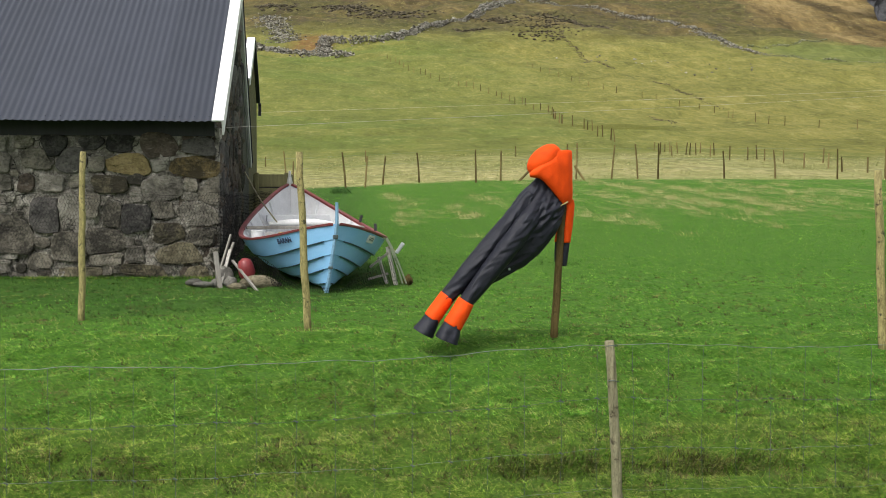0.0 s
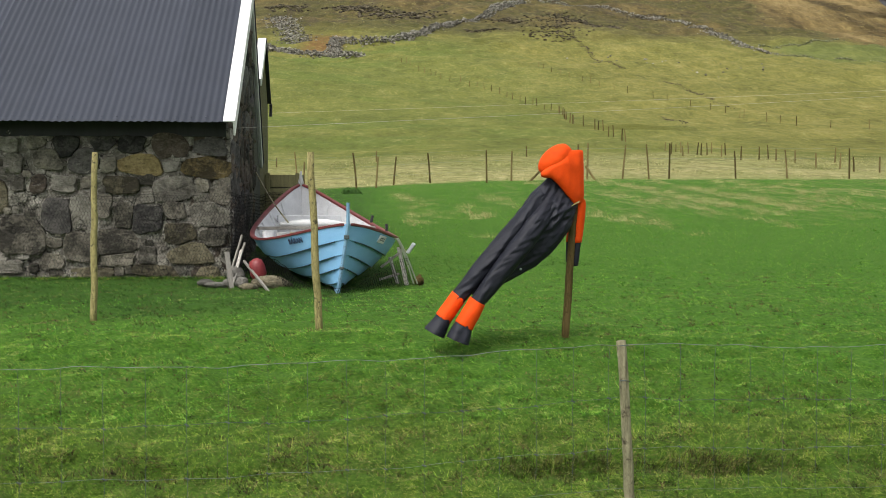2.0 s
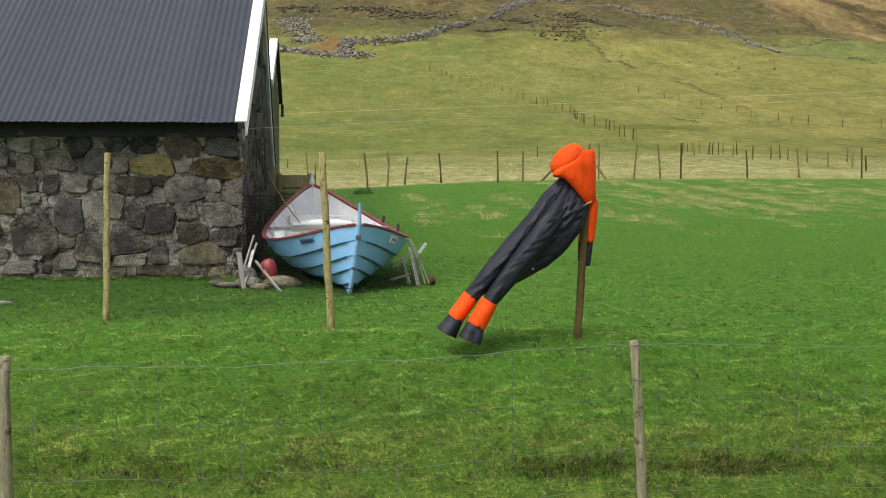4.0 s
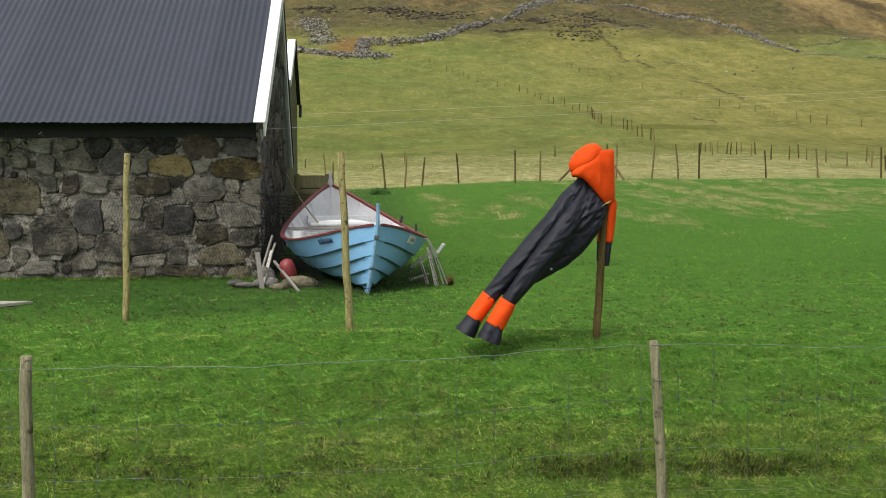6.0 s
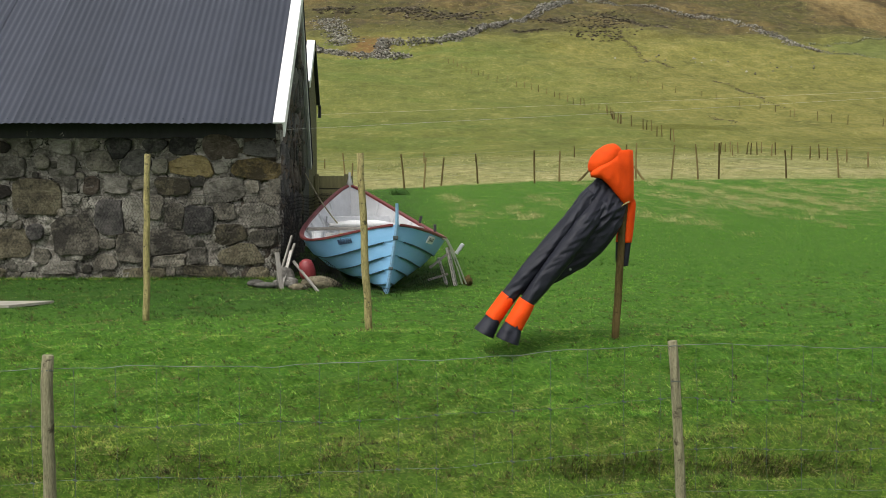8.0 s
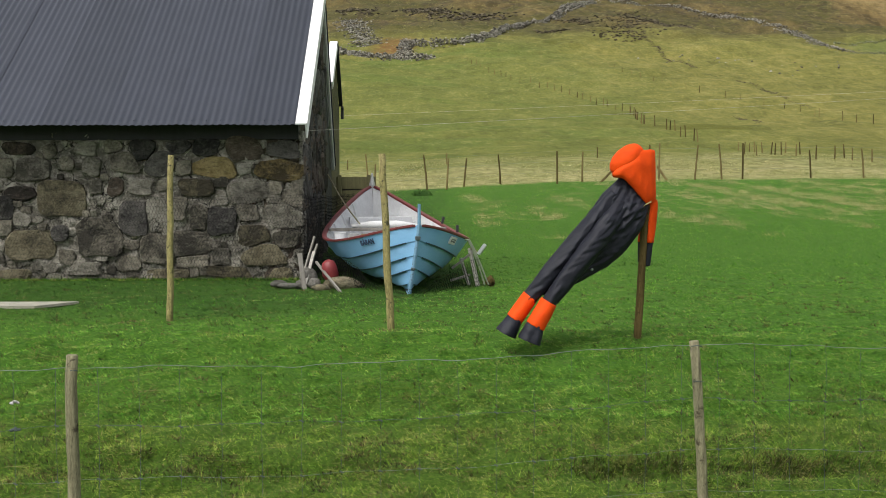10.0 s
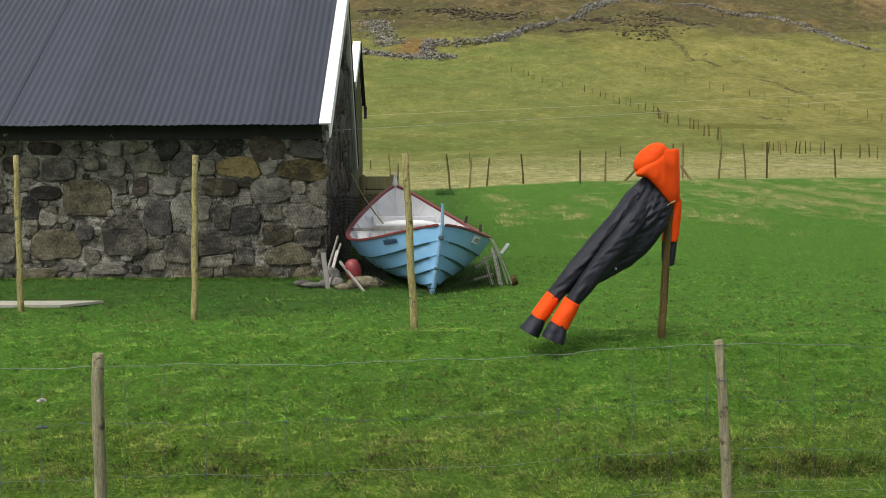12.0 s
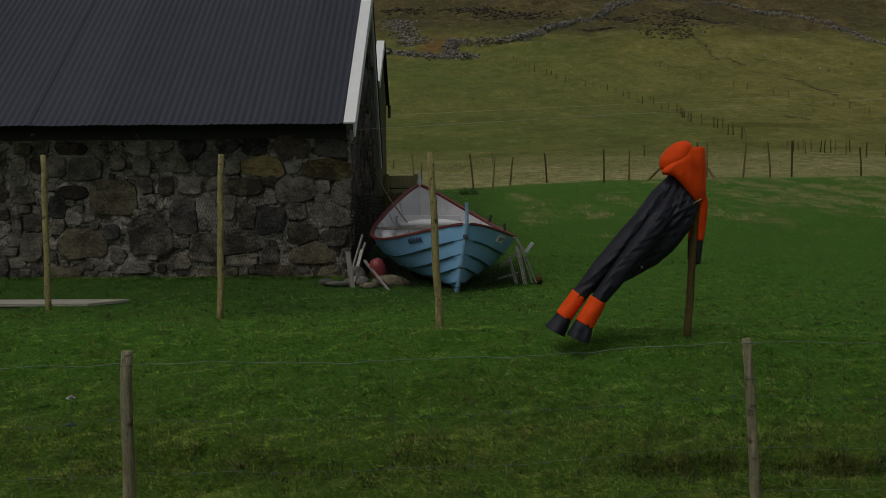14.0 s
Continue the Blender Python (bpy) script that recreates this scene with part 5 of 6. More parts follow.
    cu.body, cu.size, cu.extrude, cu.align_x, cu.align_y = "B\u00c1RAN", 0.095, 0.002, 'CENTER', 'CENTER'
    cu.offset = 0.003
    tmp = bpy.data.objects.new("name", cu)
    scene.collection.objects.link(tmp)
    deps = bpy.context.evaluated_depsgraph_get()
    me = bpy.data.meshes.new_from_object(tmp.evaluated_get(deps))
    bpy.data.objects.remove(tmp)
    ob = fit_mesh("lettering", me, M_NAVY, boat, "dark blue painted boat name")
    ob.matrix_local = plate_pose(0.125, 0.88, -1, 0.012) @ Matrix.Diagonal((1.0, 1.0, 1, 1))
    m = plate_pose(0.115, 0.885, 1, 0.008)
    bm = bmesh.new()
    box(bm, (-0.11, -0.05, -0.01), (0.11, 0.05, 0.008), 0.003)
    plate = part("number_plate", bm, M_TARP, boat, "white number plate with dark bars")
    plate.matrix_local = m
    for k in range(4):
        bm = bmesh.new()
        box(bm, (-0.075 + 0.043 * k, -0.024, 0.008), (-0.057 + 0.043 * k, 0.024, 0.010))
        part("bar", bm, M_NAVY, plate)
    return boat


build_boat()


# ---- props, planks and stones round the boat ----
def leaning(name, a, b, width, thick, material, label, category):
    """A plank or pole from a foot a to a head b."""
    a, b = Vector(a), Vector(b)
    d = b - a
    bm = bmesh.new()
    box(bm, (-width / 2, -thick / 2, 0), (width / 2, thick / 2, d.length), min(width, thick) * 0.15)
    ob = part(name, bm, material)
    ob.matrix_basis = Matrix.Translation(a) @ d.to_track_quat('Z', 'Y').to_matrix().to_4x4()
    return tagged(ob, label, category)


def rubble():
    for i, (x, y, sx, sy, sz, up) in enumerate(((-2.06, 16.1, 0.11, 0.08, 0.05, 0.02), (-1.93, 16.0, 0.14, 0.07, 0.04, 0.01), (-1.79, 16.1, 0.068, 0.07, 0.065, 0.0), (-1.60, 16.08, 0.085, 0.08, 0.078, 0.01),
                                                 (-1.70, 16.36, 0.12, 0.09, 0.13, 0.03), (-1.24, 16.15, 0.26, 0.17, 0.11, -0.04), (-1.5, 15.95, 0.12, 0.1, 0.05, -0.01))):
        bm = bmesh.new()
        boulder(bm, (0, 0, 0), (sx, sy, sz), i + 3, 3, 0.11 if i < 5 else 0.16)
        o = part("stone", bm, M_BEACH if i < 5 else M_TAWNY, None, "", True)
        o.location = (x, y, gz(x, y) + sz * 0.7 + up)
        tagged(o, "rounded grey beach stone by the boathouse corner", "stone", "stones by the boathouse")
    g = gz(-1.7, 16.1)
    leaning("plank", (-1.717, 16.02, g - 0.03), (-1.796, 16.17, 0.458), 0.062, 0.025, M_OLDGREY, "short grey weathered plank stuck upright among stones", "plank")
    leaning("plank", (-1.84, 16.56, g), (-1.66, 16.8, 0.65), 0.03, 0.025, M_OLDGREY, "thin grey batten leaning on the boathouse corner", "plank")
    leaning("plank", (-1.79, 16.5, g), (-1.618, 16.75, 0.55), 0.035, 0.02, M_OLDGREY, "thin grey lath leaning beside the boat", "plank")
    leaning("plank", (-1.73, 16.24, g + 0.05), (-1.635, 16.45, 0.47), 0.045, 0.02, M_PLANK, "short pale batten propped among the stones", "plank")
    leaning("pole", (-1.22, 15.6, gz(-1.22, 15.6)), (-1.6, 16.38, 0.33), 0.03, 0.03, M_OLDGREY, "grey pole lying against the stones", "pole")
    bm = bmesh.new()
    tube(bm, [(0, 0, 0), (0, 0, 0.02), (0, 0, 0.08), (0.0, 0, 0.18), (0, 0, 0.25), (0, 0, 0.28)], [0.05, 0.085, 0.108, 0.1, 0.08, 0.03], 18)
    bu = part("buoy", bm, M_BUOY, None, "", True)
    bu.matrix_basis = pose(-1.38, 16.22, g + 0.1, 6, -12, 0)
    tagged(bu, "faded red plastic buoy lying beside the boat", "buoy")
    # the trestle that props the boat's side
    tr = thing("boat_prop", "grey weathered trestle propping the boat, with rods", "boat prop", (0.5, 16.4, gz(0.5, 16.4)))

    def stick(name, a, b, w, t, mat, label=""):
        a, b = Vector(a), Vector(b)
        d = b - a
        bm = bmesh.new()
        box(bm, (-w / 2, -t / 2, 0), (w / 2, t / 2, d.length), min(w, t) * 0.15, Matrix.Translation(a) @ d.to_track_quat('Z', 'Y').to_matrix().to_4x4())
        part(name, bm, mat, tr, label)

    stick("leg", (0.03, 0.0, -0.03), (-0.085, 0.03, 0.5), 0.11, 0.035, M_PLANK, "pale flaking board")
    stick("leg", (-0.08, 0.12, -0.03), (-0.2, 0.15, 0.36), 0.09, 0.03, M_PLANK)
    stick("brace", (-0.32, -0.1, 0.24), (-0.08, -0.02, 0.42), 0.03, 0.03, M_OLDGREY)
    stick("brace", (-0.34, -0.1, 0.08), (-0.08, -0.02, 0.15), 0.03, 0.03, M_OLDGREY)
    stick("handle", (0.03, -0.03, 0.42), (0.12, -0.05, 0.55), 0.05, 0.05, M_ALU, "grey tube end")
    stick("brace", (-0.08, 0.0, 0.5), (0.05, -0.03, 0.42), 0.025, 0.025, M_GREYPOST)
    for k in (0, 1):
        bm = bmesh.new()
        tube(bm, [(-0.15, -0.05, 0.61), (-0.11 + 0.02 * k, -0.05, 0.61), (-0.05 + 0.02 * k, -0.05, 0.5), (0.03 + 0.03 * k, -0.05, 0.28), (0.11 + 0.05 * k, -0.05, 0.02)], 0.011, 6)
        part("rod", bm, M_GREENROD, tr, "bent greenish rod")
    bm = bmesh.new()
    boulder(bm, (0.19, 0, 0.06), (0.06, 0.05, 0.07), 5, 2, 0.3)
    part("foot_block", bm, M_BROWNPOST, tr, "brown wooden foot")
    # slack line from the gable to the boat
    bm = bmesh.new()
    a, b = Vector((-1.83, 20.9, 1.5)), Vector((-1.12, 17.9, 0.78))
    tube(bm, [a.lerp(b, f) + Vector((0, 0, -0.05 * math.sin(math.pi * f))) for f in (0, 0.2, 0.4, 0.6, 0.8, 1)], 0.011, 6)
    tagged(part("mooring_line", bm, M_GREYPOST), "grey mooring line from the gable into the boat", "rope")
    # pale board on blocks in the grass
    bd = thing("board", "pale weathered board lying on a block in the grass", "board", (-5.4, 13.95, gz(-5.4, 13.95)))
    bm = bmesh.new()
    pl = [(-2.2, 0.28), (1.3, 0.25), (0.96, -0.26), (-2.2, -0.2)]
    lo = [bm.verts.new((x, y, 0.02)) for x, y in pl]
    hi = [bm.verts.new((x, y, 0.05)) for x, y in pl]
    bm.faces.new(lo[::-1])
    bm.faces.new(hi)
    for k in range(4):
        bm.faces.new((lo[k], lo[(k + 1) % 4], hi[(k + 1) % 4], hi[k]))
    part("panel", bm, M_PALEWOOD, bd)
    bm = bmesh.new()
    box(bm, (0.72, -0.2, -0.08), (0.92, 0.1, 0.018), 0.01)
    part("block", bm, M_BROWNPOST, bd)


rubble()


# ---- the wire fence by the road ----
def build_front_fence():
    pr, pl = (1.605, 7.40), (-2.06, 6.90)
    log_post("fence_post", pr, (1.52, 7.4, 0.435), 0.031, M_GREYPOST, "silver-grey weathered fence post with a wire staple", "fence post", "road fence posts", 41)
    log_post("fence_post", pl, (-2.045, 6.9, 0.435), 0.035, M_GREYPOST, "grey-brown weathered fence post with a sawn head", "fence post", "road fence posts", 42)
    far = []
    for x in (-5.7, 5.2):
        y = 6.9 + (x + 2.05) * 0.1385
        far.append((x, y))
        log_post("fence_post", (x, y), (x, y, 0.42), 0.032, M_GREYPOST, "grey weathered fence post in the wire fence", "fence post", "road fence posts", 43 + len(far))
    fence = thing("wire_fence", "galvanised stock wire fence strung between grey posts", "wire fence", (pl[0], pl[1], 0))
    xs = [far[0][0], pl[0], 1.53, far[1][0]]
    rows = (0.0, -0.333, -0.636, -0.89)

    def at(x, z, top=False):
        y = 6.9 + (x + 2.05) * 0.1385 + 0.03
        i = 0 if x < xs[1] else (1 if x < xs[2] else 2)
        f = (x - xs[i]) / (xs[i + 1] - xs[i])
        top_z = float(np.interp(x, xs, (0.36, 0.361, 0.416, 0.405)))
        s = (0.035, 0.042, 0.055)[i] * math.sin(math.pi * f) + 0.006 * math.sin(x * 5.3 + z * 9) + 0.004 * math.sin(x * 13 + z * 31)
        return Vector((x - pl[0], y - pl[1] + 0.01 * noise.noise(Vector((x * 3, z * 5, 1))), top_z + z - s))

    for r, z in enumerate(rows):
        bm = bmesh.new()
        n = 240
        tube(bm, [at(xs[0] + (xs[3] - xs[0]) * k / n, z) + Vector((0, 0, 0.003 * math.sin(k * 1.1 + r) * math.sin(k * 0.13) if r == 0 else 0)) for k in range(n + 1)], (0.002, 0.0011, 0.001, 0.001)[r], 5)
        part("wire", bm, M_STAY if r == 1 else M_WIRE, fence, "galvanised top wire" if r == 0 else "")
    x = xs[0] + 0.18
    k = 0
    while x < xs[3]:
        bm = bmesh.new()
        tube(bm, [at(x + 0.01 * noise.noise(Vector((k * 1.7, z * 4, 0))), z) for z in (0.0, -0.12, -0.25, -0.333, -0.5, -0.636, -0.77, -0.89)], 0.0013, 4)
        for z in (-0.333, -0.636):
            p = at(x, z)
            tube(bm, [p + Vector((-0.012, -0.003, 0.006)), p + Vector((0, -0.005, 0)), p + Vector((0.012, -0.003, -0.006))], 0.0042, 5)
        part("stay_wire", bm, M_STAY, fence)
        x += 0.225
        k += 1
    for (x, z) in ((-2.045, -0.01), (1.53, 0.0), (1.545, -0.22)):
        bm = bmesh.new()
        tube(bm, [at(x - 0.034, z) + Vector((0, -0.05, 0)), at(x, z) + Vector((0, -0.066, 0.004)), at(x + 0.034, z) + Vector((0, -0.05, 0.0))], 0.003, 5)
        part("tie", bm, M_STAY, fence)

    for k, (x, z, w) in enumerate(((-2.37, -0.188, 0.02), (-2.37, -0.336, 0.022))):
        bm = bmesh.new()
        for q in range(3):
            boulder(bm, (w * 0.7 * (q - 1), 0.01 * q, 0.008 * (q % 2)), (w * 0.6, w * 0.4, w * 0.42), 60 + 3 * k + q, 2, 0.35)
        o = part("wool_tuft", bm, M_GREYWHITE if k == 0 else M_STAY, None, "", True)
        o.location = at(x, z) + Vector((pl[0], pl[1], 0))
        tagged(o, "grey tuft of wool caught on the wire fence", "wool tuft", "wool on the fence")


build_front_fence()


# ---- fences across the pasture and up the hill ----
def far_posts(name, label, spots, height, radius, group, seed):
    rnd = random.Random(seed)
    protos = []
    for k in range(3):
        bm = bmesh.new()
        tube(bm, [(0, 0, -0.3), (rnd.uniform(-0.008, 0.008), 0, height * 0.5), (rnd.uniform(-0.02, 0.02), rnd.uniform(-0.02, 0.02), height)], [radius * 1.1, radius, radius * 0.85], 7)
        ob = part(name, bm, M_OLDPOST)
        protos.append(tagged(ob, label, "fence post", group))
    for i, (x, y) in enumerate(spots):
        m = Matrix.Translation((x, y, gz(x, y) - 0.05)) @ pose(0, 0, 0, rnd.uniform(-4, 4), rnd.uniform(-5, 5), rnd.uniform(0, 360)) @ Matrix.Diagonal((1, 1, rnd.uniform(0.85, 1.1), 1))
        if i < 3:
            protos[i].matrix_basis = m
        else:
            o = copy_thing(protos[i % 3], Matrix.Identity(4))
            o.matrix_basis = m


def along(line, step, seed, jit=0.25):
    rnd = random.Random(seed)
    out = []
    for (ax, ay), (bx, by) in zip(line, line[1:]):
        n = max(1, int(math.hypot(bx - ax, by - ay) / step))
        out += [(ax + (bx - ax) * (k + rnd.uniform(-jit, jit)) / n, ay + (by - ay) * (k + rnd.uniform(-jit, jit)) / n) for k in range(n)]
    return out


far_posts("pasture_post", "dark weathered post of the pasture fence", [(-0.33, 41.2), (0.3, 40.9), (0.9, 42.3), (2.15, 42.5), (3.94, 41.0), (4.86, 41.9), (7.2, 42.2), (7.5, 42.3), (8.67, 42.1), (9.6, 42.2), (10.35, 42.4), (12.76, 42.7), (14.6, 42.8), (16.7, 42.5), (18.4, 42.5), (-2.03, 41.0), (-2.75, 50.0), (-5.0, 42)], 1.18, 0.031, "pasture fence posts", 1)
far_posts("pasture_post", "dark weathered post of the side fence", [(21.7, 90.2), (17.9, 72.9), (21.4, 85.8), (18.9, 74.5), (18.3, 71.7), (19.2, 73.9), (19.4, 72.7), (19.5, 72.2), (19.8, 72.0), (20.6, 74.0), (19.2, 66.9), (21.0, 72.4),
                                                                            (18.5, 61.1), (20.4, 64.2), (21.0, 64.5), (20.6, 62.1), (20.9, 60.1), (19.3, 52.9), (22.3, 58.6), (20.0, 51.9), (19.0, 47.9), (19.7, 47.1)], 0.72, 0.036, "side fence posts", 2)
far_posts("pasture_post", "dark post of the fence climbing the hill", along([(20.3, 97.0), (21.5, 117.0), (20.4, 123.0), (23.8, 154.0), (22.5, 164.0), (20.7, 176.0), (16.2, 196.0), (12.2, 207.0), (8.6, 222.0), (5.2, 239.0)], 3.0, 6, 0.3), 1.0, 0.05, "hill fence posts", 3)
far_posts("pasture_post", "dark post of the upper hill fence", along([(50.0, 114.0), (44.5, 128.0), (43.7, 142.0), (44.9, 153.0), (42.6, 163.0), (37.6, 179.0), (35.6, 191.0), (34.1, 200.0), (31.5, 214.0), (30.5, 230.0)], 4.2, 7, 0.35), 1.0, 0.042, "upper hill fence posts", 4)
far_posts("pasture_post", "small dark post beyond the dry grass", along([(-8.0, 62.0), (2.0, 64.0), (11.0, 66.0)], 3.4, 8, 0.4), 0.62, 0.032, "far pasture posts", 5)


def strut(a, b):
    bm = bmesh.new()
    tube(bm, [a, b], 0.04, 6)
    tagged(part("fence_strut", bm, M_OLDPOST), "dark slanting strut of the pasture fence corner", "fence strut", "corner struts")


strut((5.43, 41.8, gz(5.43, 41.8) - 0.05), (6.2, 42.0, 2.05))
strut((7.75, 42.0, gz(7.75, 42.0) - 0.05), (7.4, 42.1, 1.85))


def field_wires():
    """Strained wires of the pasture fence."""
    seg = []
    for h in (0.35, 0.7, 1.05):
        pts = [(x, 41.8 + 0.05 * max(0, min(x, 15))) for x in np.arange(-6, 20, 1.0)]
        p3 = [(x, y, gz(x, y) + h) for x, y in pts]
        seg += list(zip(p3, p3[1:]))
    tagged(fit_mesh("fence_wire", wire_mesh(seg, 0.002), M_WIRE), "thin strained wires of the pasture fence", "fence wire")


field_wires()


# overhead cables from the gable across the field
def cable(a, b, sag, r, label):
    a, b = Vector(a), Vector(b)
    bm = bmesh.new()
    tube(bm, [a.lerp(b, k / 24) - Vector((0, 0, sag * 4 * (k / 24) * (1 - k / 24))) for k in range(25)], r, 5)
    tagged(part("cable", bm, M_PLANK), label, "cable", "overhead cables")


cable((-1.80, 17.6, 2.10), (30.0, 55.0, 5.65), 0.08, 0.003, "thin pale cable strung from the boathouse gable")
cable((-9.0, 60.0, 4.33), (34.0, 60.0, 6.18), 0.08, 0.0045, "faint pale cable crossing the pasture")


# ---- dry-stone walls and rock on the hill ----
def rubble_wall(line, width, height, size, seed, label, material=None, dens=1.0):
    """A tumbled wall of many small stones along a line on the hill."""
    rnd = random.Random(seed)
    wide = 1.3 if material is M_OUTCROP and size > 0.3 else 1
    verts, faces = [], []
    base = [(1, 0, 0), (-1, 0, 0), (0, 1, 0), (0, -1, 0), (0, 0, 1), (0, 0, -1)]
    tri = ((0, 2, 4), (2, 1, 4), (1, 3, 4), (3, 0, 4), (2, 0, 5), (1, 2, 5), (3, 1, 5), (0, 3, 5))
    for (ax, ay), (bx, by) in zip(line, line[1:]):
        ln = math.hypot(bx - ax, by - ay)
        n = int(ln * dens * (width + height) / (size * size) * 0.9)
        for _ in range(n):
            f = rnd.random()
            off = rnd.gauss(0, width / 2.6)
            px = ax + (bx - ax) * f - (by - ay) / ln * off + rnd.uniform(-0.4, 0.4)
            py = ay + (by - ay) * f + (bx - ax) / ln * off + rnd.uniform(-0.4, 0.4)
            h = height * max(0, 1 - (abs(off) / width) ** 1.5) * (0.75 + 0.5 * noise.noise(Vector((px * 0.2, py * 0.2, seed))))
            pz = gz(px, py) + rnd.uniform(0, max(h, 0.05))
            s = size * rnd.uniform(0.5, 1.25)
            ro = Euler((rnd.uniform(0, 6), rnd.uniform(0, 6), rnd.uniform(0, 6))).to_matrix()
            q = len(verts)
            for v in base:
                d = ro @ Vector([c * s * rnd.uniform(0.55, 1.0) for c in v])
                verts.append((px + d.x * wide, py + d.y, pz + d.z * (0.8 if wide == 1 else 0.65)))
            faces += [(q + a, q + b, q + c) for a, b, c in tri]
    ob = fit_mesh("dry_stone_wall" if material is None else "rock_outcrop", raw_mesh("wall_stones", verts, faces), material or M_FIELDSTONE)
    return tagged(ob, label, "stone wall" if material is None else "rocks", kind="stuff")


rubble_wall([(-23, 273), (-20.1, 266), (-15.4, 262), (-11.7, 258), (-6.5, 255), (-1.9, 247)], 3.2, 1.3, 0.40, 1, "tumbled grey dry-stone wall across the hillside")
rubble_wall([(-6.4, 260), (-6.9, 274), (-1.3, 269), (4.1, 268), (7.8, 272), (14.5, 296), (21.6, 312), (28.4, 318), (31.7, 325), (35.8, 338), (47.4, 379)], 1.9, 1.7, 0.40, 2, "long grey dry-stone wall winding up the hillside")
rubble_wall([(-23.4, 336), (-18.4, 304), (-15.1, 275)], 5.0, 0.5, 0.40, 3, "scattered grey stones of a fallen wall", None, 0.5)
rubble_wall([(49, 382), (57, 375), (66.6, 364), (73.5, 350), (77.6, 331), (82.7, 325), (86, 317), (86, 301), (85.8, 287), (85.9, 275), (89.4, 270)], 2.4, 0.6, 0.34, 4, "low grey stone wall along the far slope", None, 0.5)
rubble_wall([(89.4, 270), (93, 262), (97, 252), (102, 244), (107, 236)], 0.9, 0.35, 0.2, 14, "low grass-grown stone wall at the field's edge", M_TURFSTONE, 0.5)
rubble_wall([(86, 284), (91.5, 283), (98, 282), (112, 292)], 1.2, 0.4, 0.3, 5, "low grey stone wall round a green field", M_TURFSTONE, 0.45)
rubble_wall([(47.0, 289), (47.0, 267), (45.8, 240), (47.8, 231)], 0.35, 0.12, 0.14, 6, "dark ditch line with stones down the slope", M_OUTCROP, 0.45)
rubble_wall([(46.8, 198), (47.8, 187), (45.9, 164), (47.1, 158)], 0.15, 0.05, 0.08, 7, "dark ditch line with stones down the slope", M_OUTCROP, 0.45)
rubble_wall([(36.0, 151), (33.7, 131)], 0.12, 0.04, 0.06, 15, "dark ditch line with stones down the slope", M_OUTCROP, 0.45)
for seed, (path, wide, size, dens) in enumerate((([(-7.4, 366), (-1.7, 343), (4.1, 342), (9.6, 333), (15.5, 321)], 9.0, 0.55, 0.45), ([(-27.5, 349), (-21.7, 351), (-16.6, 342)], 6.0, 0.5, 0.45), ([(33, 318), (37, 306)], 5.0, 0.42, 0.4),
                                                 ([(42, 320), (43, 296), (38, 280)], 7.0, 0.4, 0.11), ([(53, 346), (49, 308), (45, 280)], 7.0, 0.4, 0.1), ([(53, 322), (58, 306), (65, 314)], 4.5, 0.5, 0.55), ([(24, 300), (28, 292), (31, 296)], 3.0, 0.4, 0.35), ([(70, 330), (82, 345)], 9.0, 0.35, 0.1))):
    rubble_wall(path, wide, 0.5, size, 20 + seed, "dark brown rock and heather breaking through the hillside", M_OUTCROP, dens)
rubble_wall([(44, 262), (58, 240), (66, 215)], 12.0, 0.3, 0.34, 11, "loose pale stones scattered over the slope", None, 0.006)


# ---- the cliff and its waterfall at the valley's end ----
def build_cliff():
    verts, faces = [], []
    nx, nz = 40, 40
    for i in range(nx + 1):
        for j in range(nz + 1):
            z = 40.5 + 40.0 * j / nz
            x = 143.5 - 0.55 * max(0, z - 52.0) * 0.6 + (52.0 - min(z, 52.0)) * 0.35 + 1.05 * i + 0.8 * noise.noise(Vector((i * 0.4, j * 0.3, 1)))
            y = 343 + 0.35 * (z - 45) + 2.5 * noise.noise(Vector((i * 0.3, j * 0.25, 3))) + 1.4 * noise.noise(Vector((i * 0.8, j * 0.7, 5)))
            verts.append((x, y, z))
    for i in range(nx):
        for j in range(nz):
            a = i * (nz + 1) + j
            faces.append((a, a + nz + 1, a + nz + 2, a + 1))
    tagged(fit_mesh("cliff", raw_mesh("cliff", verts, faces), M_CLIFF), "dark rock cliff at the head of the valley", "cliff", kind="structure")
    verts, faces = [], []
    for j in range(31):
        z = 44.5 + 24.0 * j / 30
        x = 150.0 - 0.36 * (z - 44.5) + 0.35 * noise.noise(Vector((0, j * 0.4, 0)))
        w = 0.45 + 0.25 * noise.noise(Vector((4, j * 0.5, 0)))
        y = 339.0 + 0.35 * (z - 45)
        verts += [(x - w, y, z), (x, y - 0.4, z), (x + w, y, z)]
    for j in range(30):
        a = 3 * j
        faces += [(a, a + 1, a + 4, a + 3), (a + 1, a + 2, a + 5, a + 4)]
    tagged(fit_mesh("waterfall", raw_mesh("waterfall", verts, faces), M_WATER), "thin white waterfall down the dark cliff", "waterfall", kind="structure")


build_cliff()


# ---- grass ----
def scatter(n, x0, x1, y0, y1, seed, power=1.0):
    rs = np.random.RandomState(seed)
    y = y0 + (y1 - y0) * rs.uniform(0, 1, n) ** power
    half = 0.42 * y + 1.0
    x = rs.uniform(-1, 1, n) * half
    hollow = np.maximum(np.exp(-((x - 1.27) / 0.36) ** 4), np.exp(-((x - 2.38) / 0.36) ** 4)) * np.exp(-((y - 8.12) / 0.1) ** 4)
    keep = (x > x0) & (x < x1) & (hollow < rs.uniform(0.4, 1.25, n)) & ~((x < HUT_R + 0.05) & (y > FRONT - 0.06))
    return x[keep], y[keep]


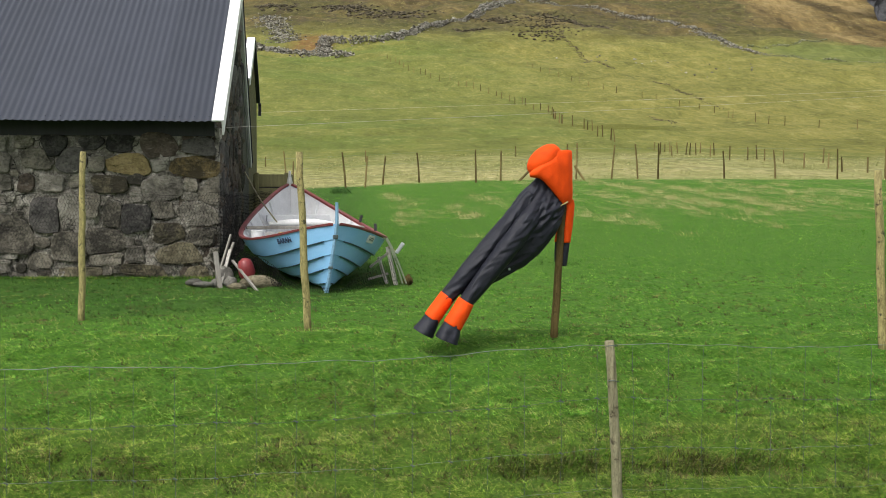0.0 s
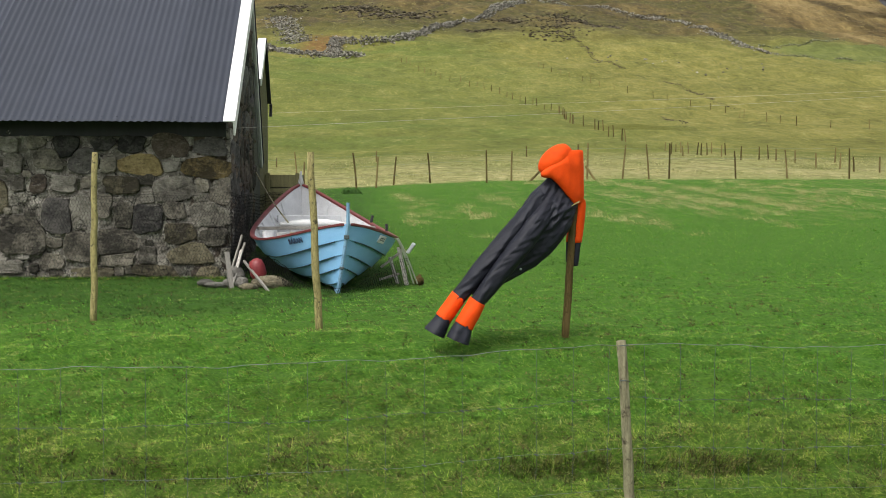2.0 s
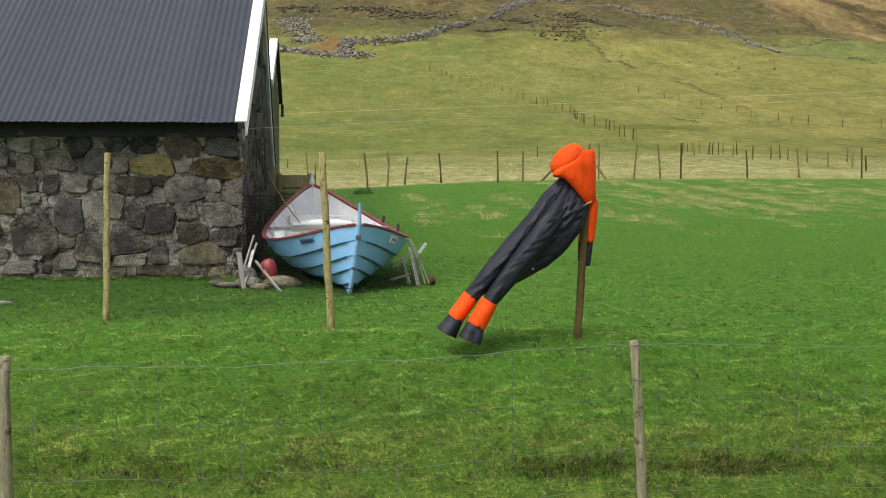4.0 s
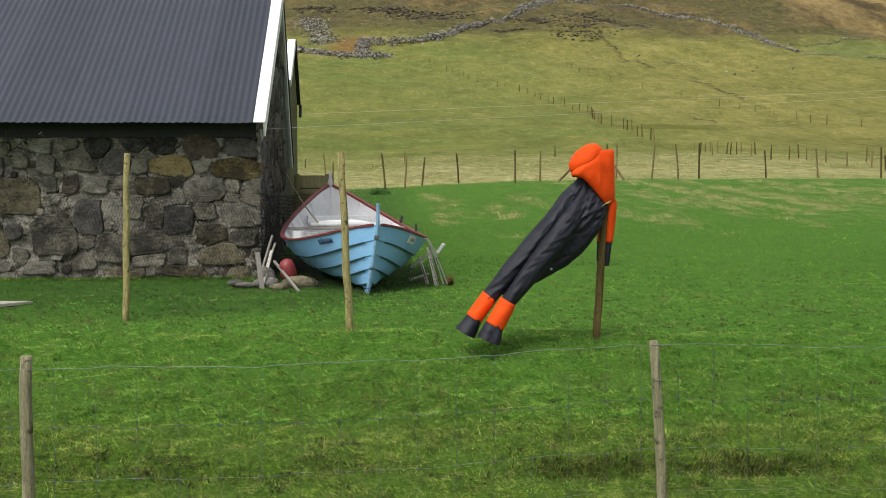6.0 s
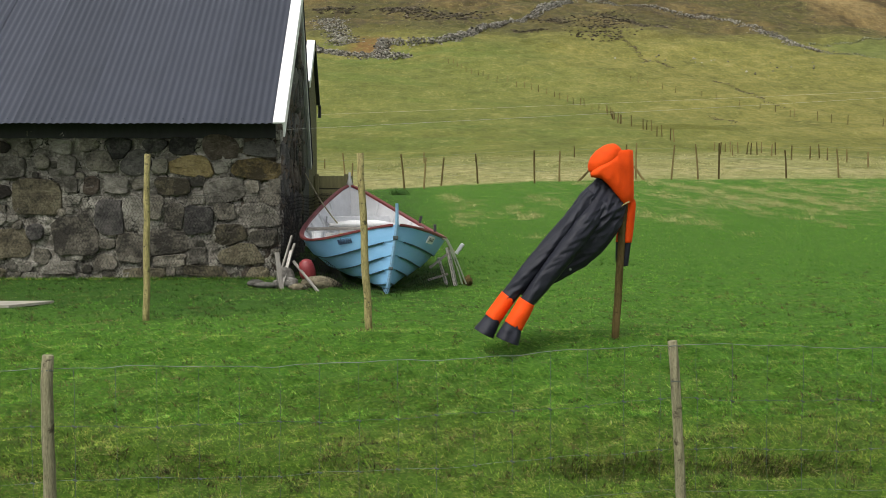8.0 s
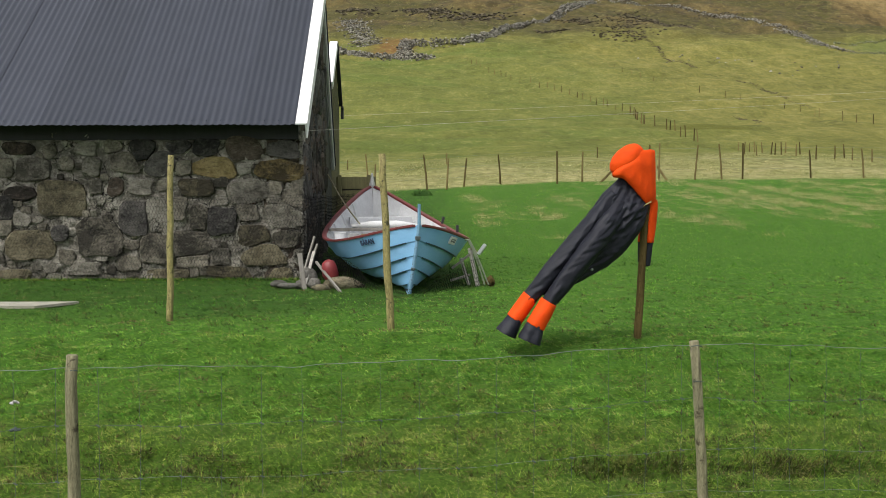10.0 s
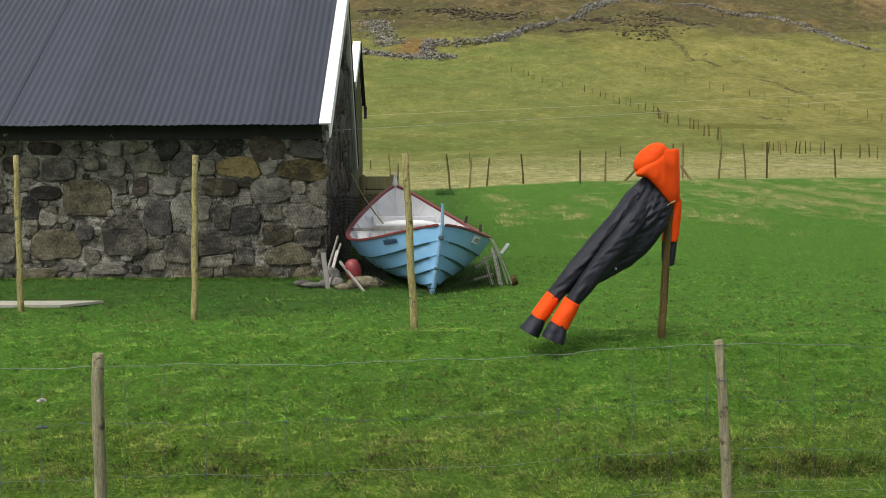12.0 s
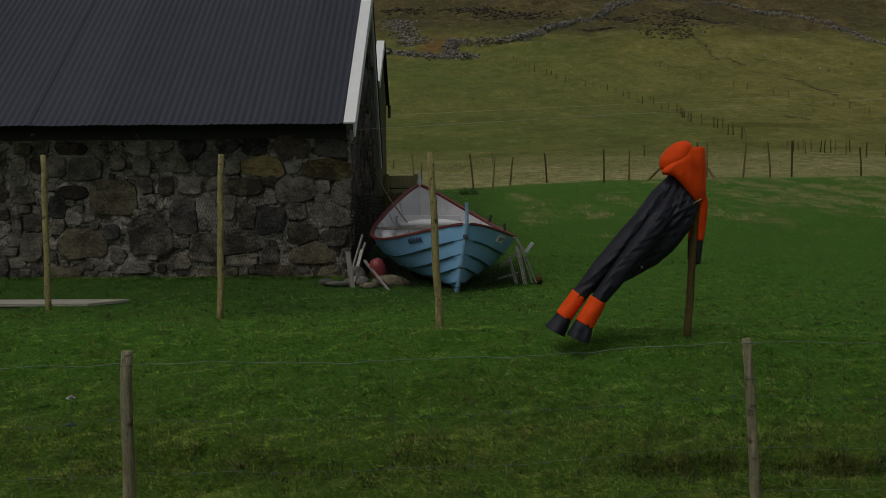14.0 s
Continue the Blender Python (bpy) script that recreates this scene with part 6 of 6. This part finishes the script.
def clumped(x, y, scale, cut, seed):
    v = np.array([noise.noise(Vector((a * scale, b * scale, seed))) for a, b in zip(x, y)])
    return v > cut


def tufts(n, per, spread, x0, x1, y0, y1, seed, power=1.0, bare=-9.0):
    """Blade roots gathered into little tufts, with bare gaps in a grazed mat."""
    rs = np.random.RandomState(seed + 100)
    cx, cy = scatter(n, x0, x1, y0, y1, seed, power)
    x = np.repeat(cx, per) + rs.normal(0, spread, len(cx) * per)
    y = np.repeat(cy, per) + rs.normal(0, spread, len(cx) * per)
    if bare > -1:
        mat = lattice(cx / 0.17, cy / 0.2, 21) + 0.8 * lattice(cx / 0.07, cy / 0.08, 22) + 0.6 * lattice(cx / 0.6, cy / 0.6, 23)
        keep = mat + rs.normal(0, 0.15, len(cx)) > bare
        cx, cy = cx[keep], cy[keep]
        x = np.repeat(cx, per) + rs.normal(0, spread, len(cx) * per)
        y = np.repeat(cy, per) + rs.normal(0, spread, len(cx) * per)
    h = np.repeat(rs.uniform(0.45, 1.5, len(cx)), per)
    keep = ~((x < HUT_R + 0.05) & (y > FRONT - 0.06))
    return x[keep], y[keep], h[keep]


# Greens near the wall: lush growth with the wall's shade mixed in.
LUSH_SHADED = ((0.15, (0.012, 0.042, 0.006)), (0.42, (0.031, 0.096, 0.010)), (0.7, (0.058, 0.145, 0.018)), (0.93, (0.14, 0.21, 0.042)))
M_LUSH_SHADED = blade_material("lush_shaded_grass", LUSH_SHADED)
x, y, h = tufts(74000, 12, 0.026, -9, 8, 9.0, 20, 1, 1.3, -0.6)
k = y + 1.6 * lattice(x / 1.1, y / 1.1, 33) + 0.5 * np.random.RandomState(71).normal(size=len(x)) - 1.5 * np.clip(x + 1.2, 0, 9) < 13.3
blades("grass", "short grazed green turf in front of the boathouse", M_LAWN, x[k], y[k], 0.032 * h[k], 0.005 + 0.0005 * y[k], 2.0 + 0 * x[k], 2, heading=math.pi, spread=1.1)
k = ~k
blades("grass", "lush grass between the fence and the boathouse, darkened for the wall's shade", M_LUSH_SHADED, x[k], y[k], 0.036 * h[k], 0.005 + 0.0005 * y[k], 1.9 + 0 * x[k], 52, heading=math.pi, spread=1.1)
x, y, h = tufts(25000, 16, 0.026, -9, 8, 7.2, 11.5, 3, 1.3, -0.55)
blades("rough_grass", "rough mossy grass on the bank by the fence", M_ROUGH, x, y, 0.034 * h * (1 + 0.4 * (y < 9.0)), 0.005 + 0 * x, 2.0 + 0 * x, 4, heading=math.pi, spread=1.2)
x, y, h = tufts(9000, 22, 0.045, -9, 8, 7.6, 17, 21, 1.25, 0.35)
blades("straw", "bits of dead straw strewn over the turf", M_STRAW, x, y, 0.036 * h, 0.005 + 0 * x, 2.6 + 0 * x, 22, "straw", math.pi, 0.9)
x, y, h = tufts(900, 45, 0.05, -9, 8, 7.8, 15, 41, 1.15)
blades("dead_grass", "brown matted patches of dead grass in the turf", M_MATTED, x, y, 0.036 * h, 0.008 + 0 * x, 2.0 + 0 * x, 42, "dead grass")
rs = np.random.RandomState(61)
SPOTS = ((1.59, 9.9), (3.05, 9.4), (3.76, 9.3), (-3.1, 12.5), (-3.38, 10.6), (-2.84, 9.05), (-2.24, 9.65), (-0.45, 11.6))
x = np.concatenate([rs.normal(a, 0.11, 420) for a, _ in SPOTS])
y = np.concatenate([rs.normal(b, 0.09, 420) for _, b in SPOTS])
blades("dead_grass", "pale brown patches of matted dead grass in the turf", M_MATTED, x, y, 0.05 + 0 * x, 0.007 + 0 * x, 2.2 + 0 * x, 62, "dead grass")
x, y, h = tufts(2200, 16, 0.04, -9, 8, 7.4, 8.8, 43)
blades("dead_grass", "tangled olive-brown grass along the bank", M_BANK, x, y, 0.04 * h, 0.006 + 0 * x, 1.7 + 0 * x, 44, "dead grass")
x, y, h = tufts(2800, 20, 0.024, -9, 8, 7.8, 18, 23, 1.1)
blades("dead_grass", "small dark patches of trampled grass", M_CLOD_GAP, x, y, 0.034 * h, 0.010 + 0 * x, 1.3 + 0 * x, 24, "dead grass")
x, y, h = tufts(2400, 9, 0.025, -9, 8, 8.2, 8.8, 13)
blades("dry_grass", "yellowed grass along the bank's edge", M_ROUGH, x, y, 0.032 * h, 0.007 + 0 * x, 1.5 + 0 * x, 14, "dry grass")
x, y, h = tufts(3200, 24, 0.03, -9, 8, 7.3, 8.75, 45, 1.0, 0.3)
blades("dead_grass", "dark clumps in the bank's grass", M_CLOD_GAP, x, y, 0.03 * h, 0.010 + 0 * x, 1.4 + 0 * x, 46, "dead grass")
# Dark blades along the bank's edge paint the shade of its gaps.
x, y, h = tufts(420, 30, 0.035, -5, 5, 8.02, 8.34, 47)
k = clumped(x, y, 1.6, -0.05, 7.0)
x, y, h = x[k], y[k], h[k]
blades("dead_grass", "dark blades painting the shaded gaps under the bank's edge", M_CLOD_GAP, x, y, 0.03 * h, 0.010 + 0 * x, 1.4 + 0 * x, 48, "dead grass")
rs = np.random.RandomState(31)
x = np.concatenate([rs.normal(1.27, 0.3, 1500), rs.normal(2.38, 0.3, 1500), rs.normal(-1.3, 0.5, 900)])
y = np.concatenate([rs.normal(8.2, 0.06, 3000), rs.uniform(8.0, 8.2, 900)])
blades("dry_grass", "withered brown grass drooping over the hollows of the bank", M_BANK, x[::2], y[::2], 0.10 + 0 * x[::2], 0.007 + 0 * x[::2], 1.25 + 0 * x[::2], 32, "dry grass", -math.pi / 2)
blades("rough_grass", "green grass hanging over the hollows of the bank", M_ROUGH, x[1::2], y[1::2], 0.06 + 0 * x[1::2], 0.007 + 0 * x[1::2], 1.35 + 0 * x[1::2], 34, "grass", -math.pi / 2)
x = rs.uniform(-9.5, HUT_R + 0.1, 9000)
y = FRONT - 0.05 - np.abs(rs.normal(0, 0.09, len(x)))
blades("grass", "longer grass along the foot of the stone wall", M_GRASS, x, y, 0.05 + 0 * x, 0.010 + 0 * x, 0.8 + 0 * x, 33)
x, y = scatter(130000, -14, 22, 20, 42.5, 5)
blades("grass", "green pasture grass behind the boat", M_LAWN, x, y, 0.04 + 0 * x, 0.016 + 0 * x, 1.1 + 0 * x, 6)
# pale tussocks, thickest where the pasture rises
TUSSOCKS = ((7.7, 40.5, 1.0), (7.0, 34.4, 0.7), (8.1, 37.0, 0.8), (8.3, 33.5, 1.2), (7.8, 29.6, 1.0), (8.7, 32.6, 0.9), (9.8, 34.2, 1.1), (8.8, 30.0, 0.8), (10.4, 33.6, 1.3), (9.2, 29.0, 0.6), (10.2, 31.6, 1.2), (10.3, 29.9, 0.7), (11.7, 32.0, 1.2),
            (12.2, 34.0, 1.2), (6.1, 25.7, 0.4), (5.6, 26.8, 0.5), (5.2, 27.1, 0.5), (8.5, 25.7, 0.4), (5.7, 37.5, 0.9), (1.2, 34.0, 0.7), (1.5, 30.0, 0.7), (2.5, 28.2, 0.8), (3.3, 33.0, 0.7), (0.9, 27.0, 0.5), (13.8, 35.0, 1.3), (12.0, 38.5, 1.5))
rs = np.random.RandomState(17)
gx, gy, gh = [], [], []
for tx, ty, ts in TUSSOCKS:
    for _ in range(int(17 * ts)):
        u = rs.normal(0, 0.36 * ts)
        ox, oy = tx + u + rs.normal(0, 0.12), ty - 6.0 * u + rs.normal(0, 0.9)
        n = int(rs.uniform(60, 220))
        gx.append(ox + rs.normal(0, rs.uniform(0.05, 0.16), n))
        gy.append(oy + rs.normal(0, 0.16, n))
        gh.append(np.full(n, rs.uniform(0.6, 1.3)))
x, y, h = np.concatenate(gx), np.concatenate(gy), np.concatenate(gh)
k = (y > 22) & (y < 42.3)
x, y, h = x[k], y[k], h[k]
blades("dry_grass", "pale tussocks of dead grass in the pasture", M_TUSSOCK, x, y, 0.13 * h, 0.006 + 0 * x, 1.5 + 0 * x, 8, "dry grass", 2.6, 0.7)
x, y = scatter(60000, -14, 30, 42, 75, 9)
blades("dry_grass", "pale dead grass beyond the pasture fence", M_TUSSOCK, x, y, 0.07 + 0 * x, 0.03 + 0 * x, 1.25 + 0 * x, 10, "dry grass")


def weed(at, size, seed, label):
    """A small bushy weed of many leaves."""
    rs = np.random.RandomState(seed)
    verts, faces = [], []
    for _ in range(420):
        d = Vector(rs.normal(0, 1, 3))
        d.z = abs(d.z) * 0.8
        d = d.normalized() * size * rs.uniform(0.3, 1.0)
        p = Vector((d.x * 1.5, d.y, d.z))
        u = Vector(rs.normal(0, 1, 3)).normalized() * size * 0.15
        w = u.orthogonal().normalized() * size * 0.08
        q = len(verts)
        verts += [p - u, p + w, p + u, p - w]
        faces.append((q, q + 1, q + 2, q + 3))
    ob = fit_mesh("weed", raw_mesh("weed", verts, faces), M_WEED)
    ob.location = (at[0], at[1], gz(*at))
    tagged(ob, label, "weed")


weed((-0.46, 38.0), 0.22, 3, "dark green leafy weed at the pasture edge")
